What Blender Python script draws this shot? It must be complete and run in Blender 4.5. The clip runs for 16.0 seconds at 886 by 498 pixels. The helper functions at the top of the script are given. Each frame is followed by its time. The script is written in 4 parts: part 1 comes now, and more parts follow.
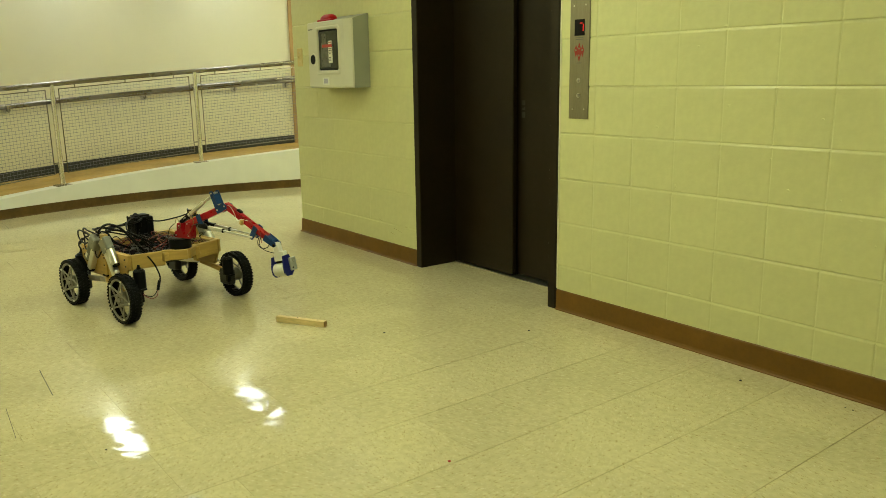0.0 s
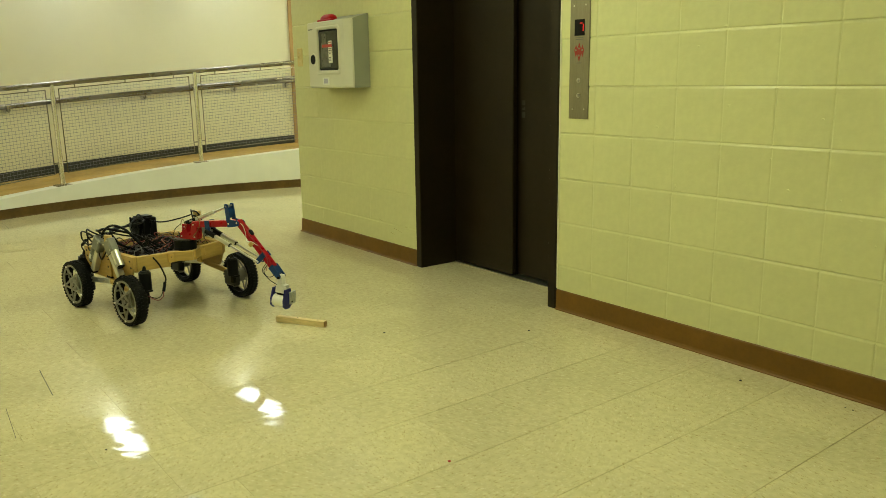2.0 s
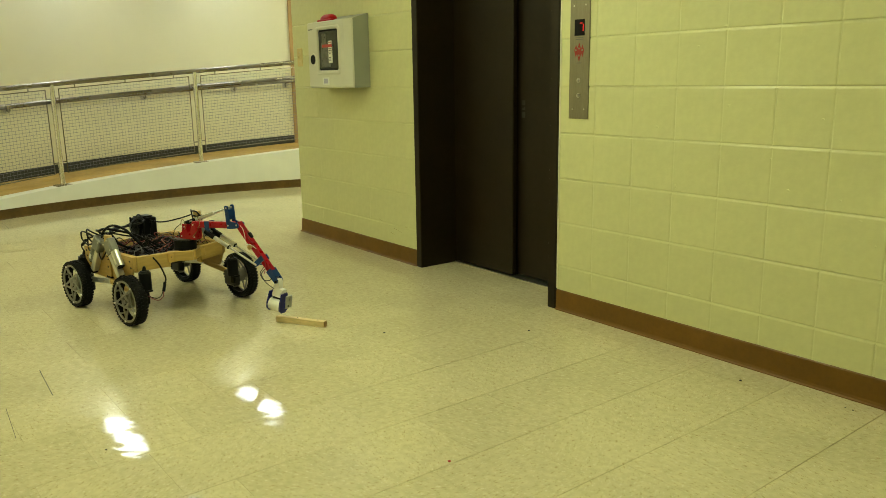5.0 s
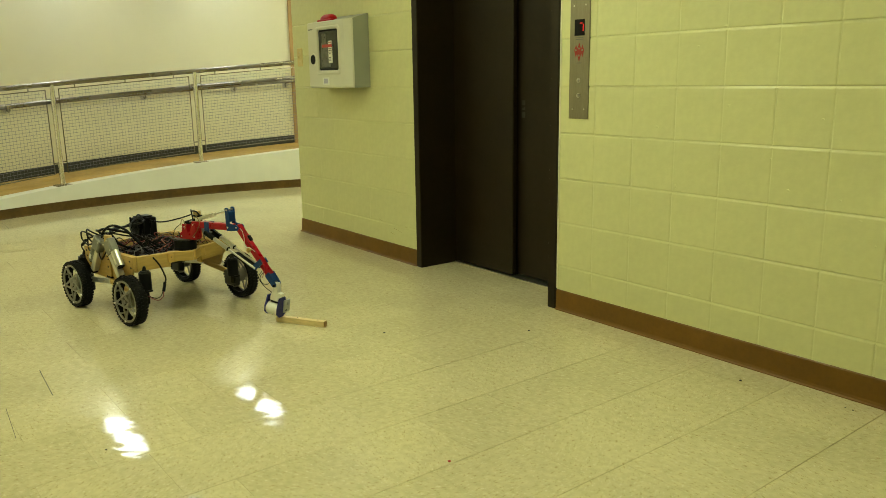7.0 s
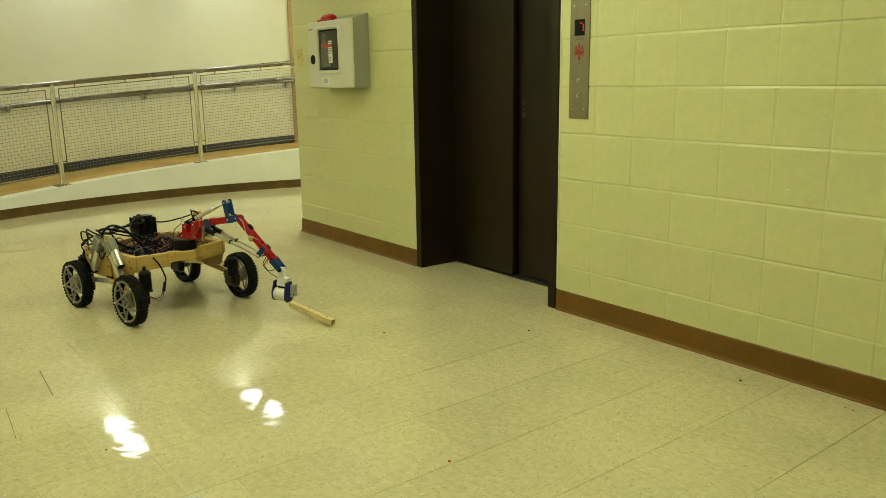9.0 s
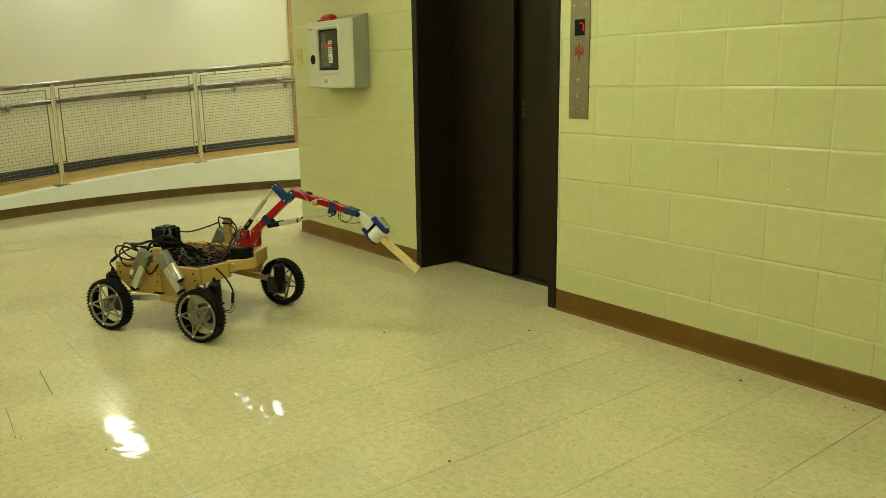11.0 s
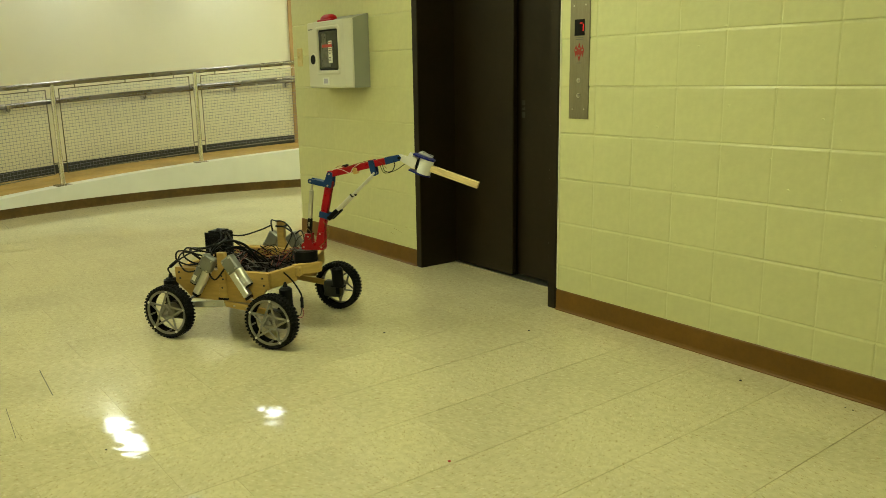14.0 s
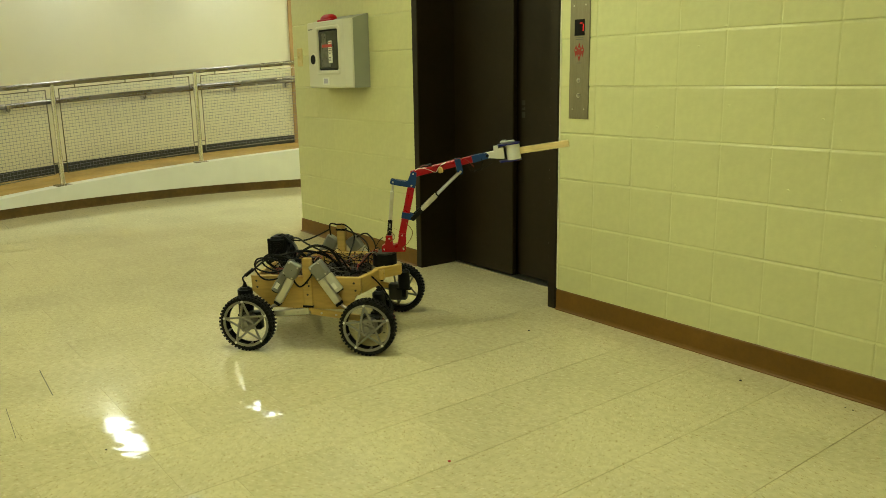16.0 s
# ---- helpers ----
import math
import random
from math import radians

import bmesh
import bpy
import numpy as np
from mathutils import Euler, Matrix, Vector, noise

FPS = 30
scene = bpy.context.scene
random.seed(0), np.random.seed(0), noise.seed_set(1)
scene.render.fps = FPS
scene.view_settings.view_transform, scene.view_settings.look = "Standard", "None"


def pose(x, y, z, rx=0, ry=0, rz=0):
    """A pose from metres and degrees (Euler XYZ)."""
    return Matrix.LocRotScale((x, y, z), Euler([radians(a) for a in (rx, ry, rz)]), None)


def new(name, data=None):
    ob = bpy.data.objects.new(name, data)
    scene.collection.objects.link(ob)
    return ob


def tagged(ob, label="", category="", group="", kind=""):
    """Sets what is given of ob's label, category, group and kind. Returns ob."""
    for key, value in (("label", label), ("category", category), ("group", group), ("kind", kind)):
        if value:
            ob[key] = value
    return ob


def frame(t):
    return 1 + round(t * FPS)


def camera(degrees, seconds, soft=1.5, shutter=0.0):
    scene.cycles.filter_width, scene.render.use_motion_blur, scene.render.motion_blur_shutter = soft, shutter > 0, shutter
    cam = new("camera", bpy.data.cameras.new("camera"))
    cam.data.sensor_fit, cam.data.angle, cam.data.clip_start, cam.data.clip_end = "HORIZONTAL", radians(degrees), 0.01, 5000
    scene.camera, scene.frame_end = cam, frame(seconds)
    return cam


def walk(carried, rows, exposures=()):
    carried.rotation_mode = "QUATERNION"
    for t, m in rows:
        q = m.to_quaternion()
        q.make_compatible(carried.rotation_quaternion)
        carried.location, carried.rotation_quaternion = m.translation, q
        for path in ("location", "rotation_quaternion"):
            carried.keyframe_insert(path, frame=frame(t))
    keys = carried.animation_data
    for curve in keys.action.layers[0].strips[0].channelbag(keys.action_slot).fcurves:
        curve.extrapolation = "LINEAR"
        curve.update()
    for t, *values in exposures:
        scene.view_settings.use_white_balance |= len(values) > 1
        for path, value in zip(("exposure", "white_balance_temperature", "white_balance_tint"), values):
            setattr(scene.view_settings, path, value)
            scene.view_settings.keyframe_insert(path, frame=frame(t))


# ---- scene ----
cam = camera(59.36, 16.0, soft=0.45, shutter=0.4)
EYE = pose(2.069, -2.557, 1.072, 77.57, 0, 52.70) @ pose(0, 0, 0, 0, 0, -0.9)
walk(cam, [(0.0, EYE), (16.0, EYE)], exposures=[(0.0, 0.0), (16.0, 0.0)])

# ---- world and light ----
world = bpy.data.worlds.new("world")
scene.world = world
world.use_nodes = True
world.node_tree.nodes["Background"].inputs[0].default_value = (0.9, 0.9, 0.8, 1)
world.node_tree.nodes["Background"].inputs[1].default_value = 0.05

CEIL = 2.44
# the last four are unseen, added to balance brightness on walls and floor
LAMPS = [(-5.72, -0.72, 0.98, 0.20, 30), (-5.60, 0.69, 1.0, 0.17, 30), (-3.66, -0.71, 0.80, 0.20, 30), (-3.4, -3.6, 0.6, 1.4, 12),
         (-0.55, -1.35, 0.6, 0.95, 12), (1.4, -1.9, 0.6, 0.85, 12), (-4.2, 1.6, 0.6, 1.2, 12)]
LIGHT = (0.885, 0.97, 0.61)
HALL_LIGHT = (0.87, 0.97, 0.98)


# ---- materials ----
def mat(name, color, rough=0.5, metal=0.0, vary=0.08, scale=8.0, grain=0.0, grain_scale=120.0, bump=0.0, bump_scale=60.0, coat=0.0,
        stretch=(1, 1, 1), island=0.0, spec=0.5):
    m = bpy.data.materials.new(name)
    m.use_nodes = True
    nt = m.node_tree
    b = nt.nodes["Principled BSDF"]
    b.inputs["Roughness"].default_value = rough
    b.inputs["Metallic"].default_value = metal
    b.inputs["Coat Weight"].default_value = coat
    b.inputs["Specular IOR Level"].default_value = spec
    co = nt.nodes.new("ShaderNodeTexCoord")
    mp = nt.nodes.new("ShaderNodeMapping")
    mp.inputs["Scale"].default_value = stretch
    nt.links.new(co.outputs["Object"], mp.inputs[0])

    def noise_at(s, detail=4):
        n = nt.nodes.new("ShaderNodeTexNoise")
        n.inputs["Scale"].default_value = s
        n.inputs["Detail"].default_value = detail
        nt.links.new(mp.outputs[0], n.inputs["Vector"])
        return n.outputs["Fac"]

    def ranged(src, lo, hi):
        r = nt.nodes.new("ShaderNodeMapRange")
        r.inputs["From Min"].default_value, r.inputs["From Max"].default_value = 0.3, 0.7
        r.inputs["To Min"].default_value, r.inputs["To Max"].default_value = lo, hi
        nt.links.new(src, r.inputs[0])
        return r.outputs[0]

    def times(a, c):
        k = nt.nodes.new("ShaderNodeMath")
        k.operation = "MULTIPLY"
        nt.links.new(a, k.inputs[0])
        nt.links.new(c, k.inputs[1])
        return k.outputs[0]

    f = ranged(noise_at(scale), 1 - vary, 1 + vary)
    if grain:
        f = times(f, ranged(noise_at(grain_scale, 2), 1 - grain, 1 + grain))
    if island:
        oi = nt.nodes.new("ShaderNodeObjectInfo")
        r = nt.nodes.new("ShaderNodeMapRange")
        r.inputs["To Min"].default_value, r.inputs["To Max"].default_value = 1 - island, 1 + island
        nt.links.new(oi.outputs["Random"], r.inputs[0])
        f = times(f, r.outputs[0])
    vm = nt.nodes.new("ShaderNodeVectorMath")
    vm.operation = "SCALE"
    vm.inputs[0].default_value = color
    nt.links.new(f, vm.inputs["Scale"])
    nt.links.new(vm.outputs[0], b.inputs["Base Color"])
    rr = ranged(noise_at(scale * 2.3), max(0.02, rough * 0.85), min(1, rough * 1.15))
    nt.links.new(rr, b.inputs["Roughness"])
    if bump:
        bp = nt.nodes.new("ShaderNodeBump")
        bp.inputs["Strength"].default_value = bump
        bp.inputs["Distance"].default_value = 0.003
        nt.links.new(noise_at(bump_scale, 3), bp.inputs["Height"])
        nt.links.new(bp.outputs[0], b.inputs["Normal"])
    return m


def glow(name, color, power, base=(0.8, 0.8, 0.8)):
    m = bpy.data.materials.new(name)
    m.use_nodes = True
    b = m.node_tree.nodes["Principled BSDF"]
    b.inputs["Base Color"].default_value = (*base, 1)
    b.inputs["Emission Color"].default_value = (*color, 1)
    b.inputs["Emission Strength"].default_value = power
    return m


def tile_material():
    """Waxed vinyl composition tile: cream, with tan chips pressed in one direction."""
    m = mat("vinyl_tile", (0.56, 0.492, 0.294), 0.05, vary=0.05, scale=3, grain=0.08, grain_scale=38, island=0.035, spec=0.42)
    nt = m.node_tree
    b = nt.nodes["Principled BSDF"]
    src = b.inputs["Base Color"].links[0].from_socket
    geo = nt.nodes.new("ShaderNodeNewGeometry")
    for node in list(nt.nodes):
        if node.bl_idname == "ShaderNodeMapping":
            nt.links.new(geo.outputs["Position"], node.inputs[0])
    mp = nt.nodes.new("ShaderNodeMapping")
    mp.vector_type = "TEXTURE"
    mp.inputs["Scale"].default_value = (1 / 60, 1 / 105, 1 / 60)
    # the chips lie in another direction on each tile
    info = nt.nodes.new("ShaderNodeObjectInfo")
    turn = nt.nodes.new("ShaderNodeMath")
    turn.operation = "MULTIPLY_ADD"
    turn.inputs[1].default_value, turn.inputs[2].default_value = 3.1, 0.15
    nt.links.new(info.outputs["Random"], turn.inputs[0])
    vec = nt.nodes.new("ShaderNodeCombineXYZ")
    nt.links.new(turn.outputs[0], vec.inputs["Z"])
    nt.links.new(vec.outputs[0], mp.inputs["Rotation"])
    nt.links.new(geo.outputs["Position"], mp.inputs[0])
    n = nt.nodes.new("ShaderNodeTexNoise")
    n.inputs["Scale"].default_value = 1.0
    n.inputs["Detail"].default_value = 4
    n.inputs["Roughness"].default_value = 0.62
    nt.links.new(mp.outputs[0], n.inputs["Vector"])
    ramp = nt.nodes.new("ShaderNodeValToRGB")
    ramp.color_ramp.elements[0].position, ramp.color_ramp.elements[1].position = 0.575, 0.70
    nt.links.new(n.outputs["Fac"], ramp.inputs[0])
    pale = nt.nodes.new("ShaderNodeValToRGB")
    pale.color_ramp.elements[0].position, pale.color_ramp.elements[1].position = 0.32, 0.42
    pale.color_ramp.elements[0].color, pale.color_ramp.elements[1].color = (1, 1, 1, 1), (0, 0, 0, 1)
    nt.links.new(n.outputs["Fac"], pale.inputs[0])
    light = nt.nodes.new("ShaderNodeMix")
    light.data_type = "RGBA"
    light.inputs["B"].default_value = (0.665, 0.60, 0.40, 1)
    nt.links.new(pale.outputs[0], light.inputs["Factor"])
    nt.links.new(src, light.inputs["A"])
    src = light.outputs["Result"]
    mix = nt.nodes.new("ShaderNodeMix")
    mix.data_type = "RGBA"
    mix.inputs["B"].default_value = (0.38, 0.30, 0.145, 1)
    nt.links.new(ramp.outputs[0], mix.inputs["Factor"])
    nt.links.new(src, mix.inputs["A"])
    nt.links.new(mix.outputs["Result"], b.inputs["Base Color"])
    # slow waves of the wax, seen only in reflections
    mw = nt.nodes.new("ShaderNodeMapping")
    mw.vector_type = "TEXTURE"
    mw.inputs["Scale"].default_value = (1 / 5, 1 / 15, 1 / 5)
    mw.inputs["Rotation"].default_value = (0, 0, 0.8)
    nt.links.new(geo.outputs["Position"], mw.inputs[0])
    w = nt.nodes.new("ShaderNodeTexNoise")
    w.inputs["Scale"].default_value = 1.0
    w.inputs["Detail"].default_value = 2
    nt.links.new(mw.outputs[0], w.inputs["Vector"])
    bp = nt.nodes.new("ShaderNodeBump")
    bp.inputs["Distance"].default_value = 0.0026
    # the traffic before the lift has worn the wax; the far side is smooth
    sep = nt.nodes.new("ShaderNodeSeparateXYZ")
    nt.links.new(geo.outputs["Position"], sep.inputs[0])
    wear = nt.nodes.new("ShaderNodeMapRange")
    wear.inputs["From Min"].default_value, wear.inputs["From Max"].default_value = -4.0, -1.2
    wear.inputs["To Min"].default_value, wear.inputs["To Max"].default_value = 0.045, 0.2
    nt.links.new(sep.outputs["X"], wear.inputs[0])
    nt.links.new(wear.outputs[0], bp.inputs["Strength"])
    nt.links.new(w.outputs["Fac"], bp.inputs["Height"])
    nt.links.new(bp.outputs[0], b.inputs["Normal"])
    return m


BLOCK = mat("painted_block", (0.575, 0.56, 0.285), 0.38, vary=0.04, scale=3, grain=0.03, grain_scale=30, bump=0.35, bump_scale=30, island=0.012)
MORTAR = mat("painted_mortar", (0.575, 0.56, 0.285), 0.5, vary=0.05, scale=6, bump=0.4, bump_scale=120)
PLASTER = mat("cream_plaster", (0.74, 0.69, 0.50), 0.6, vary=0.03, scale=1.5, bump=0.1, bump_scale=150)
CURBWHITE = mat("white_curb_paint", (0.80, 0.80, 0.74), 0.5, vary=0.05, scale=3, bump=0.15)
CEILING = mat("ceiling_white", (0.75, 0.73, 0.62), 0.9, vary=0.04)
VINYL = tile_material()
SEAM = mat("floor_adhesive", (0.05, 0.042, 0.025), 0.8, vary=0.2, scale=20)
RAMPCOVE = mat("scuffed_brown_base", (0.105, 0.060, 0.016), 0.4, spec=0.3, vary=0.3, scale=5, grain=0.15, grain_scale=30)
COVE = mat("brown_vinyl_base", (0.142, 0.066, 0.008), 0.4, spec=0.3, vary=0.12, scale=9, grain=0.06, grain_scale=60)
DARKBASE = mat("dark_vinyl_base", (0.03, 0.03, 0.028), 0.5, vary=0.15)
BRONZE = mat("dark_bronze_paint", (0.0135, 0.0082, 0.0028), 0.4, spec=0.22, vary=0.2, scale=4, grain=0.1, grain_scale=30, bump=0.05)
STEEL = mat("brushed_steel", (0.52, 0.49, 0.42), 0.34, 1.0, vary=0.08, scale=5, grain=0.1, grain_scale=30, stretch=(1, 1, 12))
RAILSTEEL = mat("dull_steel_rail", (0.25, 0.225, 0.19), 0.27, 1.0, vary=0.05, scale=1.5)
POSTSTEEL = mat("bright_steel_post", (0.90, 0.88, 0.86), 0.24, 1.0, vary=0.05, scale=2)
WIRE = mat("mesh_wire", (0.22, 0.22, 0.25), 0.4, 0.5, vary=0.1)
RAMPFLOOR = mat("tan_ramp_vinyl", (0.47, 0.30, 0.085), 0.45, spec=0.25, vary=0.2, scale=2.5, grain=0.1, grain_scale=25)
PANELSTEEL = mat("satin_steel_plate", (0.23, 0.21, 0.15), 0.38, 1.0, vary=0.08, scale=5, grain=0.06, grain_scale=30, stretch=(12, 1, 1))
PLASTIC = mat("ivory_plastic", (0.60, 0.47, 0.19), 0.4, vary=0.03)
CABINET = mat("off_white_steel", (0.62, 0.60, 0.48), 0.38, vary=0.03, scale=4)
CABINETSIDE = mat("grey_steel", (0.29, 0.295, 0.22), 0.42, vary=0.05, scale=5)
BLACK = mat("black_plastic", (0.004, 0.004, 0.004), 0.5, spec=0.14, vary=0.2, scale=20)
REDLENS = mat("red_lens", (0.40, 0.004, 0.006), 0.3, vary=0.1, spec=0.25)
REDPRINT = mat("red_print", (0.45, 0.03, 0.02), 0.5)
PAPER = mat("white_paper", (0.75, 0.74, 0.68), 0.6, vary=0.05)
INK = mat("grey_ink", (0.1, 0.1, 0.1), 0.6)
DISPLAY = glow("red_digit", (1.0, 0.008, 0.006), 0.9, (0.05, 0.0, 0.0))
LAMPGLOW = [glow("tube_glow_hall", HALL_LIGHT, 13.4), glow("unseen_corridor_fill", LIGHT, 17.2)]
DOORWOOD = mat("varnished_door", (0.40, 0.24, 0.09), 0.4, vary=0.15, scale=2, stretch=(8, 8, 1))


# ---- mesh helpers ----
def part(name, bm, material, parent=None, label="", smooth=False):
    """Links a bmesh as one mesh object, under parent if there is one."""
    bmesh.ops.recalc_face_normals(bm, faces=bm.faces)
    me = bpy.data.meshes.new(name)
    bm.to_mesh(me)
    bm.free()
    me.materials.append(material)
    if smooth:
        for f in me.polygons:
            f.use_smooth = True
        me.set_sharp_from_angle(angle=radians(40))
    ob = new(name, me)
    if parent:
        ob.parent = parent
    if label:
        tagged(ob, label)
    return ob


def empty(name, m=None, parent=None):
    ob = new(name)
    ob.empty_display_size = 0.05
    ob.parent = parent
    if m is not None:
        ob.matrix_basis = m
    return ob


def box(bm, lo, hi, bevel=0.0, m=None, segments=1):
    """A box from corner to corner, with rounded edges."""
    vs = bmesh.ops.create_cube(bm, size=1)["verts"]
    lo, hi = Vector(lo), Vector(hi)
    for v in vs:
        v.co = Vector([lo[i] + (v.co[i] + 0.5) * (hi[i] - lo[i]) for i in range(3)])
    es = list({e for v in vs for e in v.link_edges})
    fs = []
    if bevel:
        fs = bmesh.ops.bevel(bm, geom=es, offset=bevel, segments=segments, affect="EDGES", profile=0.5)["faces"]
    if m is not None:
        vv = {v for f in fs for v in f.verts} | {v for v in vs if v.is_valid}
        seen = set(vv)
        todo = list(vv)
        while todo:
            v = todo.pop()
            for e in v.link_edges:
                o = e.other_vert(v)
                if o not in seen:
                    seen.add(o)
                    todo.append(o)
        for v in seen:
            v.co = m @ v.co
    return bm


def rod(bm, a, c, r, r2=None, seg=16, bevel=0.0):
    """A round bar from a to c."""
    a, c = Vector(a), Vector(c)
    d = c - a
    m = Matrix.Translation((a + c) / 2) @ d.to_track_quat("Z", "Y").to_matrix().to_4x4()
    bmesh.ops.create_cone(bm, cap_ends=True, segments=seg, radius1=r, radius2=r if r2 is None else r2, depth=d.length, matrix=m)
    return bm


def tube(bm, pts, r, seg=8):
    """A round tube along a line of points."""
    pts = [Vector(p) for p in pts]
    rings = []
    up = Vector((0.123, 0.2, 0.97)).normalized()
    for i, p in enumerate(pts):
        d = (pts[min(i + 1, len(pts) - 1)] - pts[max(i - 1, 0)]).normalized()
        s = d.cross(up)
        if s.length < 0.05:
            s = d.cross(Vector((1, 0, 0)))
        s.normalize()
        u = s.cross(d).normalized()
        rings.append([bm.verts.new(p + r * (math.cos(a) * s + math.sin(a) * u)) for a in (2 * math.pi * k / seg for k in range(seg))])
    for A, B in zip(rings, rings[1:]):
        for k in range(seg):
            bm.faces.new((A[k], A[(k + 1) % seg], B[(k + 1) % seg], B[k]))
    bm.faces.new(rings[0][::-1])
    bm.faces.new(rings[-1])
    return bm


def sweep(bm, line, profile):
    """Sweeps a closed profile of (out, up) along a line of (point, outward direction)."""
    rings = [[bm.verts.new(Vector(p) + Vector(o) * u + Vector((0, 0, z))) for u, z in profile] for p, o in line]
    n = len(profile)
    for A, B in zip(rings, rings[1:]):
        for k in range(n):
            bm.faces.new((A[k], A[(k + 1) % n], B[(k + 1) % n], B[k]))
    bm.faces.new(rings[0][::-1])
    bm.faces.new(rings[-1])
    return bm


def extrude(bm, outline, y0, y1, m=None, axis="y"):
    """A plate: an outline of (a, b) drawn out along y (a = x, b = z) or along z (a = x, b = y)."""
    def at(a, b, h):
        v = Vector((a, h, b)) if axis == "y" else Vector((a, b, h))
        return m @ v if m is not None else v
    A = [bm.verts.new(at(a, b, y0)) for a, b in outline]
    B = [bm.verts.new(at(a, b, y1)) for a, b in outline]
    n = len(outline)
    for k in range(n):
        bm.faces.new((A[k], A[(k + 1) % n], B[(k + 1) % n], B[k]))
    bm.faces.new(A[::-1])
    bm.faces.new(B)
    return bm


def B():
    return bmesh.new()


# ---- the setting ----
X_END, X_JL, X_JR = -2.957, -1.527, -0.41     # end of the block wall, the two sides of the lift opening
XMAX, YMIN = 4.2, -4.6
COURSE, Z0 = 0.2032, 0.0107
HEAD = 2.13

floor = tagged(part("floor", box(B(), (-8.2, YMIN, -0.12), (XMAX, 5.2, -0.0025)), SEAM),
               "waxed cream vinyl tile floor with tan flecks", "floor", kind="structure")
ceiling = tagged(part("ceiling", box(B(), (-8.2, YMIN, CEIL), (XMAX, 5.2, CEIL + 0.1)), CEILING), "plain off-white ceiling", "ceiling", kind="structure")

bm = B()
box(bm, (X_END + 0.004, 0.0032, 0.0), (X_JL, 0.42, CEIL))
box(bm, (X_JR, 0.0032, 0.0), (XMAX, 0.42, CEIL))
box(bm, (X_JL, 0.0032, HEAD), (X_JR, 0.42, CEIL))
wall = tagged(part("wall_lift", bm, MORTAR), "pale yellow painted concrete block wall around a lift", "wall", kind="structure")
tagged(part("wall_return", box(B(), (X_END + 0.004, 0.424, 0), (X_END + 0.2, 5.2, CEIL)), MORTAR), "yellow painted side wall", "wall", kind="structure")
tagged(part("wall_back", box(B(), (-8.2, YMIN - 0.2, 0), (XMAX, YMIN, CEIL)), PLASTER), "plain cream corridor wall", "wall", kind="structure")
tagged(part("wall_east", box(B(), (XMAX, YMIN, 0), (XMAX + 0.2, 0.4, CEIL)), PLASTER), "plain cream end wall", "wall", kind="structure")
tagged(part("wall_far_end", box(B(), (-8.2, 5.2, 0), (X_END + 0.2, 5.4, CEIL)), PLASTER), "plain cream end wall", "wall", kind="structure")
tagged(part("wall_lift_shaft", box(B(), (-2.7, 1.3, 0), (0.4, 1.4, CEIL)), BRONZE), "dark back of the lift shaft", "wall", kind="structure")

# brown cove base along the block wall, around its end
prof = [(0, 0.0), (-0.016, 0.0), (-0.0155, 0.0025), (-0.010, 0.007), (-0.007, 0.016), (-0.006, 0.093), (-0.003, 0.097), (0, 0.097)]
bm = B()
sweep(bm, [((X_JR + 0.003, 0.0, 0), (0, 1, 0)), ((XMAX, 0.0, 0), (0, 1, 0))], prof)
tagged(part("baseboard_right", bm, COVE), "brown vinyl cove base with a worn upper edge", "baseboard", kind="structure")
bm = B()
sweep(bm, [((X_END, 0.45, 0), (1, 0, 0)), ((X_END, 0.0, 0), (1, 1, 0)), ((X_JL - 0.003, 0.0, 0), (0, 1, 0))], prof)
tagged(part("baseboard_left", bm, COVE), "brown vinyl cove base turning the wall's corner", "baseboard", kind="structure")

# the round hall: a ramp that climbs along a curved wall
CX, CY, R_IN, R_OUT = -1.145, -0.155, 4.17, 5.05


def around(r, s):
    """A point on a circle of the hall, s metres along the ramp's inner edge, and the way out from the centre."""
    a = s / R_IN
    out = Vector((-math.cos(a), math.sin(a), 0))
    return Vector((CX, CY, 0)) + out * r, out


def ramp_z(s):
    return max(0.012, 0.281 + 0.078 * s)


def arc(r, s0, s1, n, dz=None):
    pts = []
    for i in range(n + 1):
        s = s0 + (s1 - s0) * i / n
        p, o = around(r, s)
        p.z = ramp_z(s) + dz if dz is not None else 0
        pts.append((p, o))
    return pts


def strip(bm, rows):
    """Joins rows of points into a closed band."""
    rings = [[bm.verts.new(p) for p in row] for row in rows]
    n = len(rows[0])
    for A, C in zip(rings, rings[1:]):
        for k in range(n):
            bm.faces.new((A[k], A[(k + 1) % n], C[(k + 1) % n], C[k]))
    bm.faces.new(rings[0][::-1])
    bm.faces.new(rings[-1])
    return bm


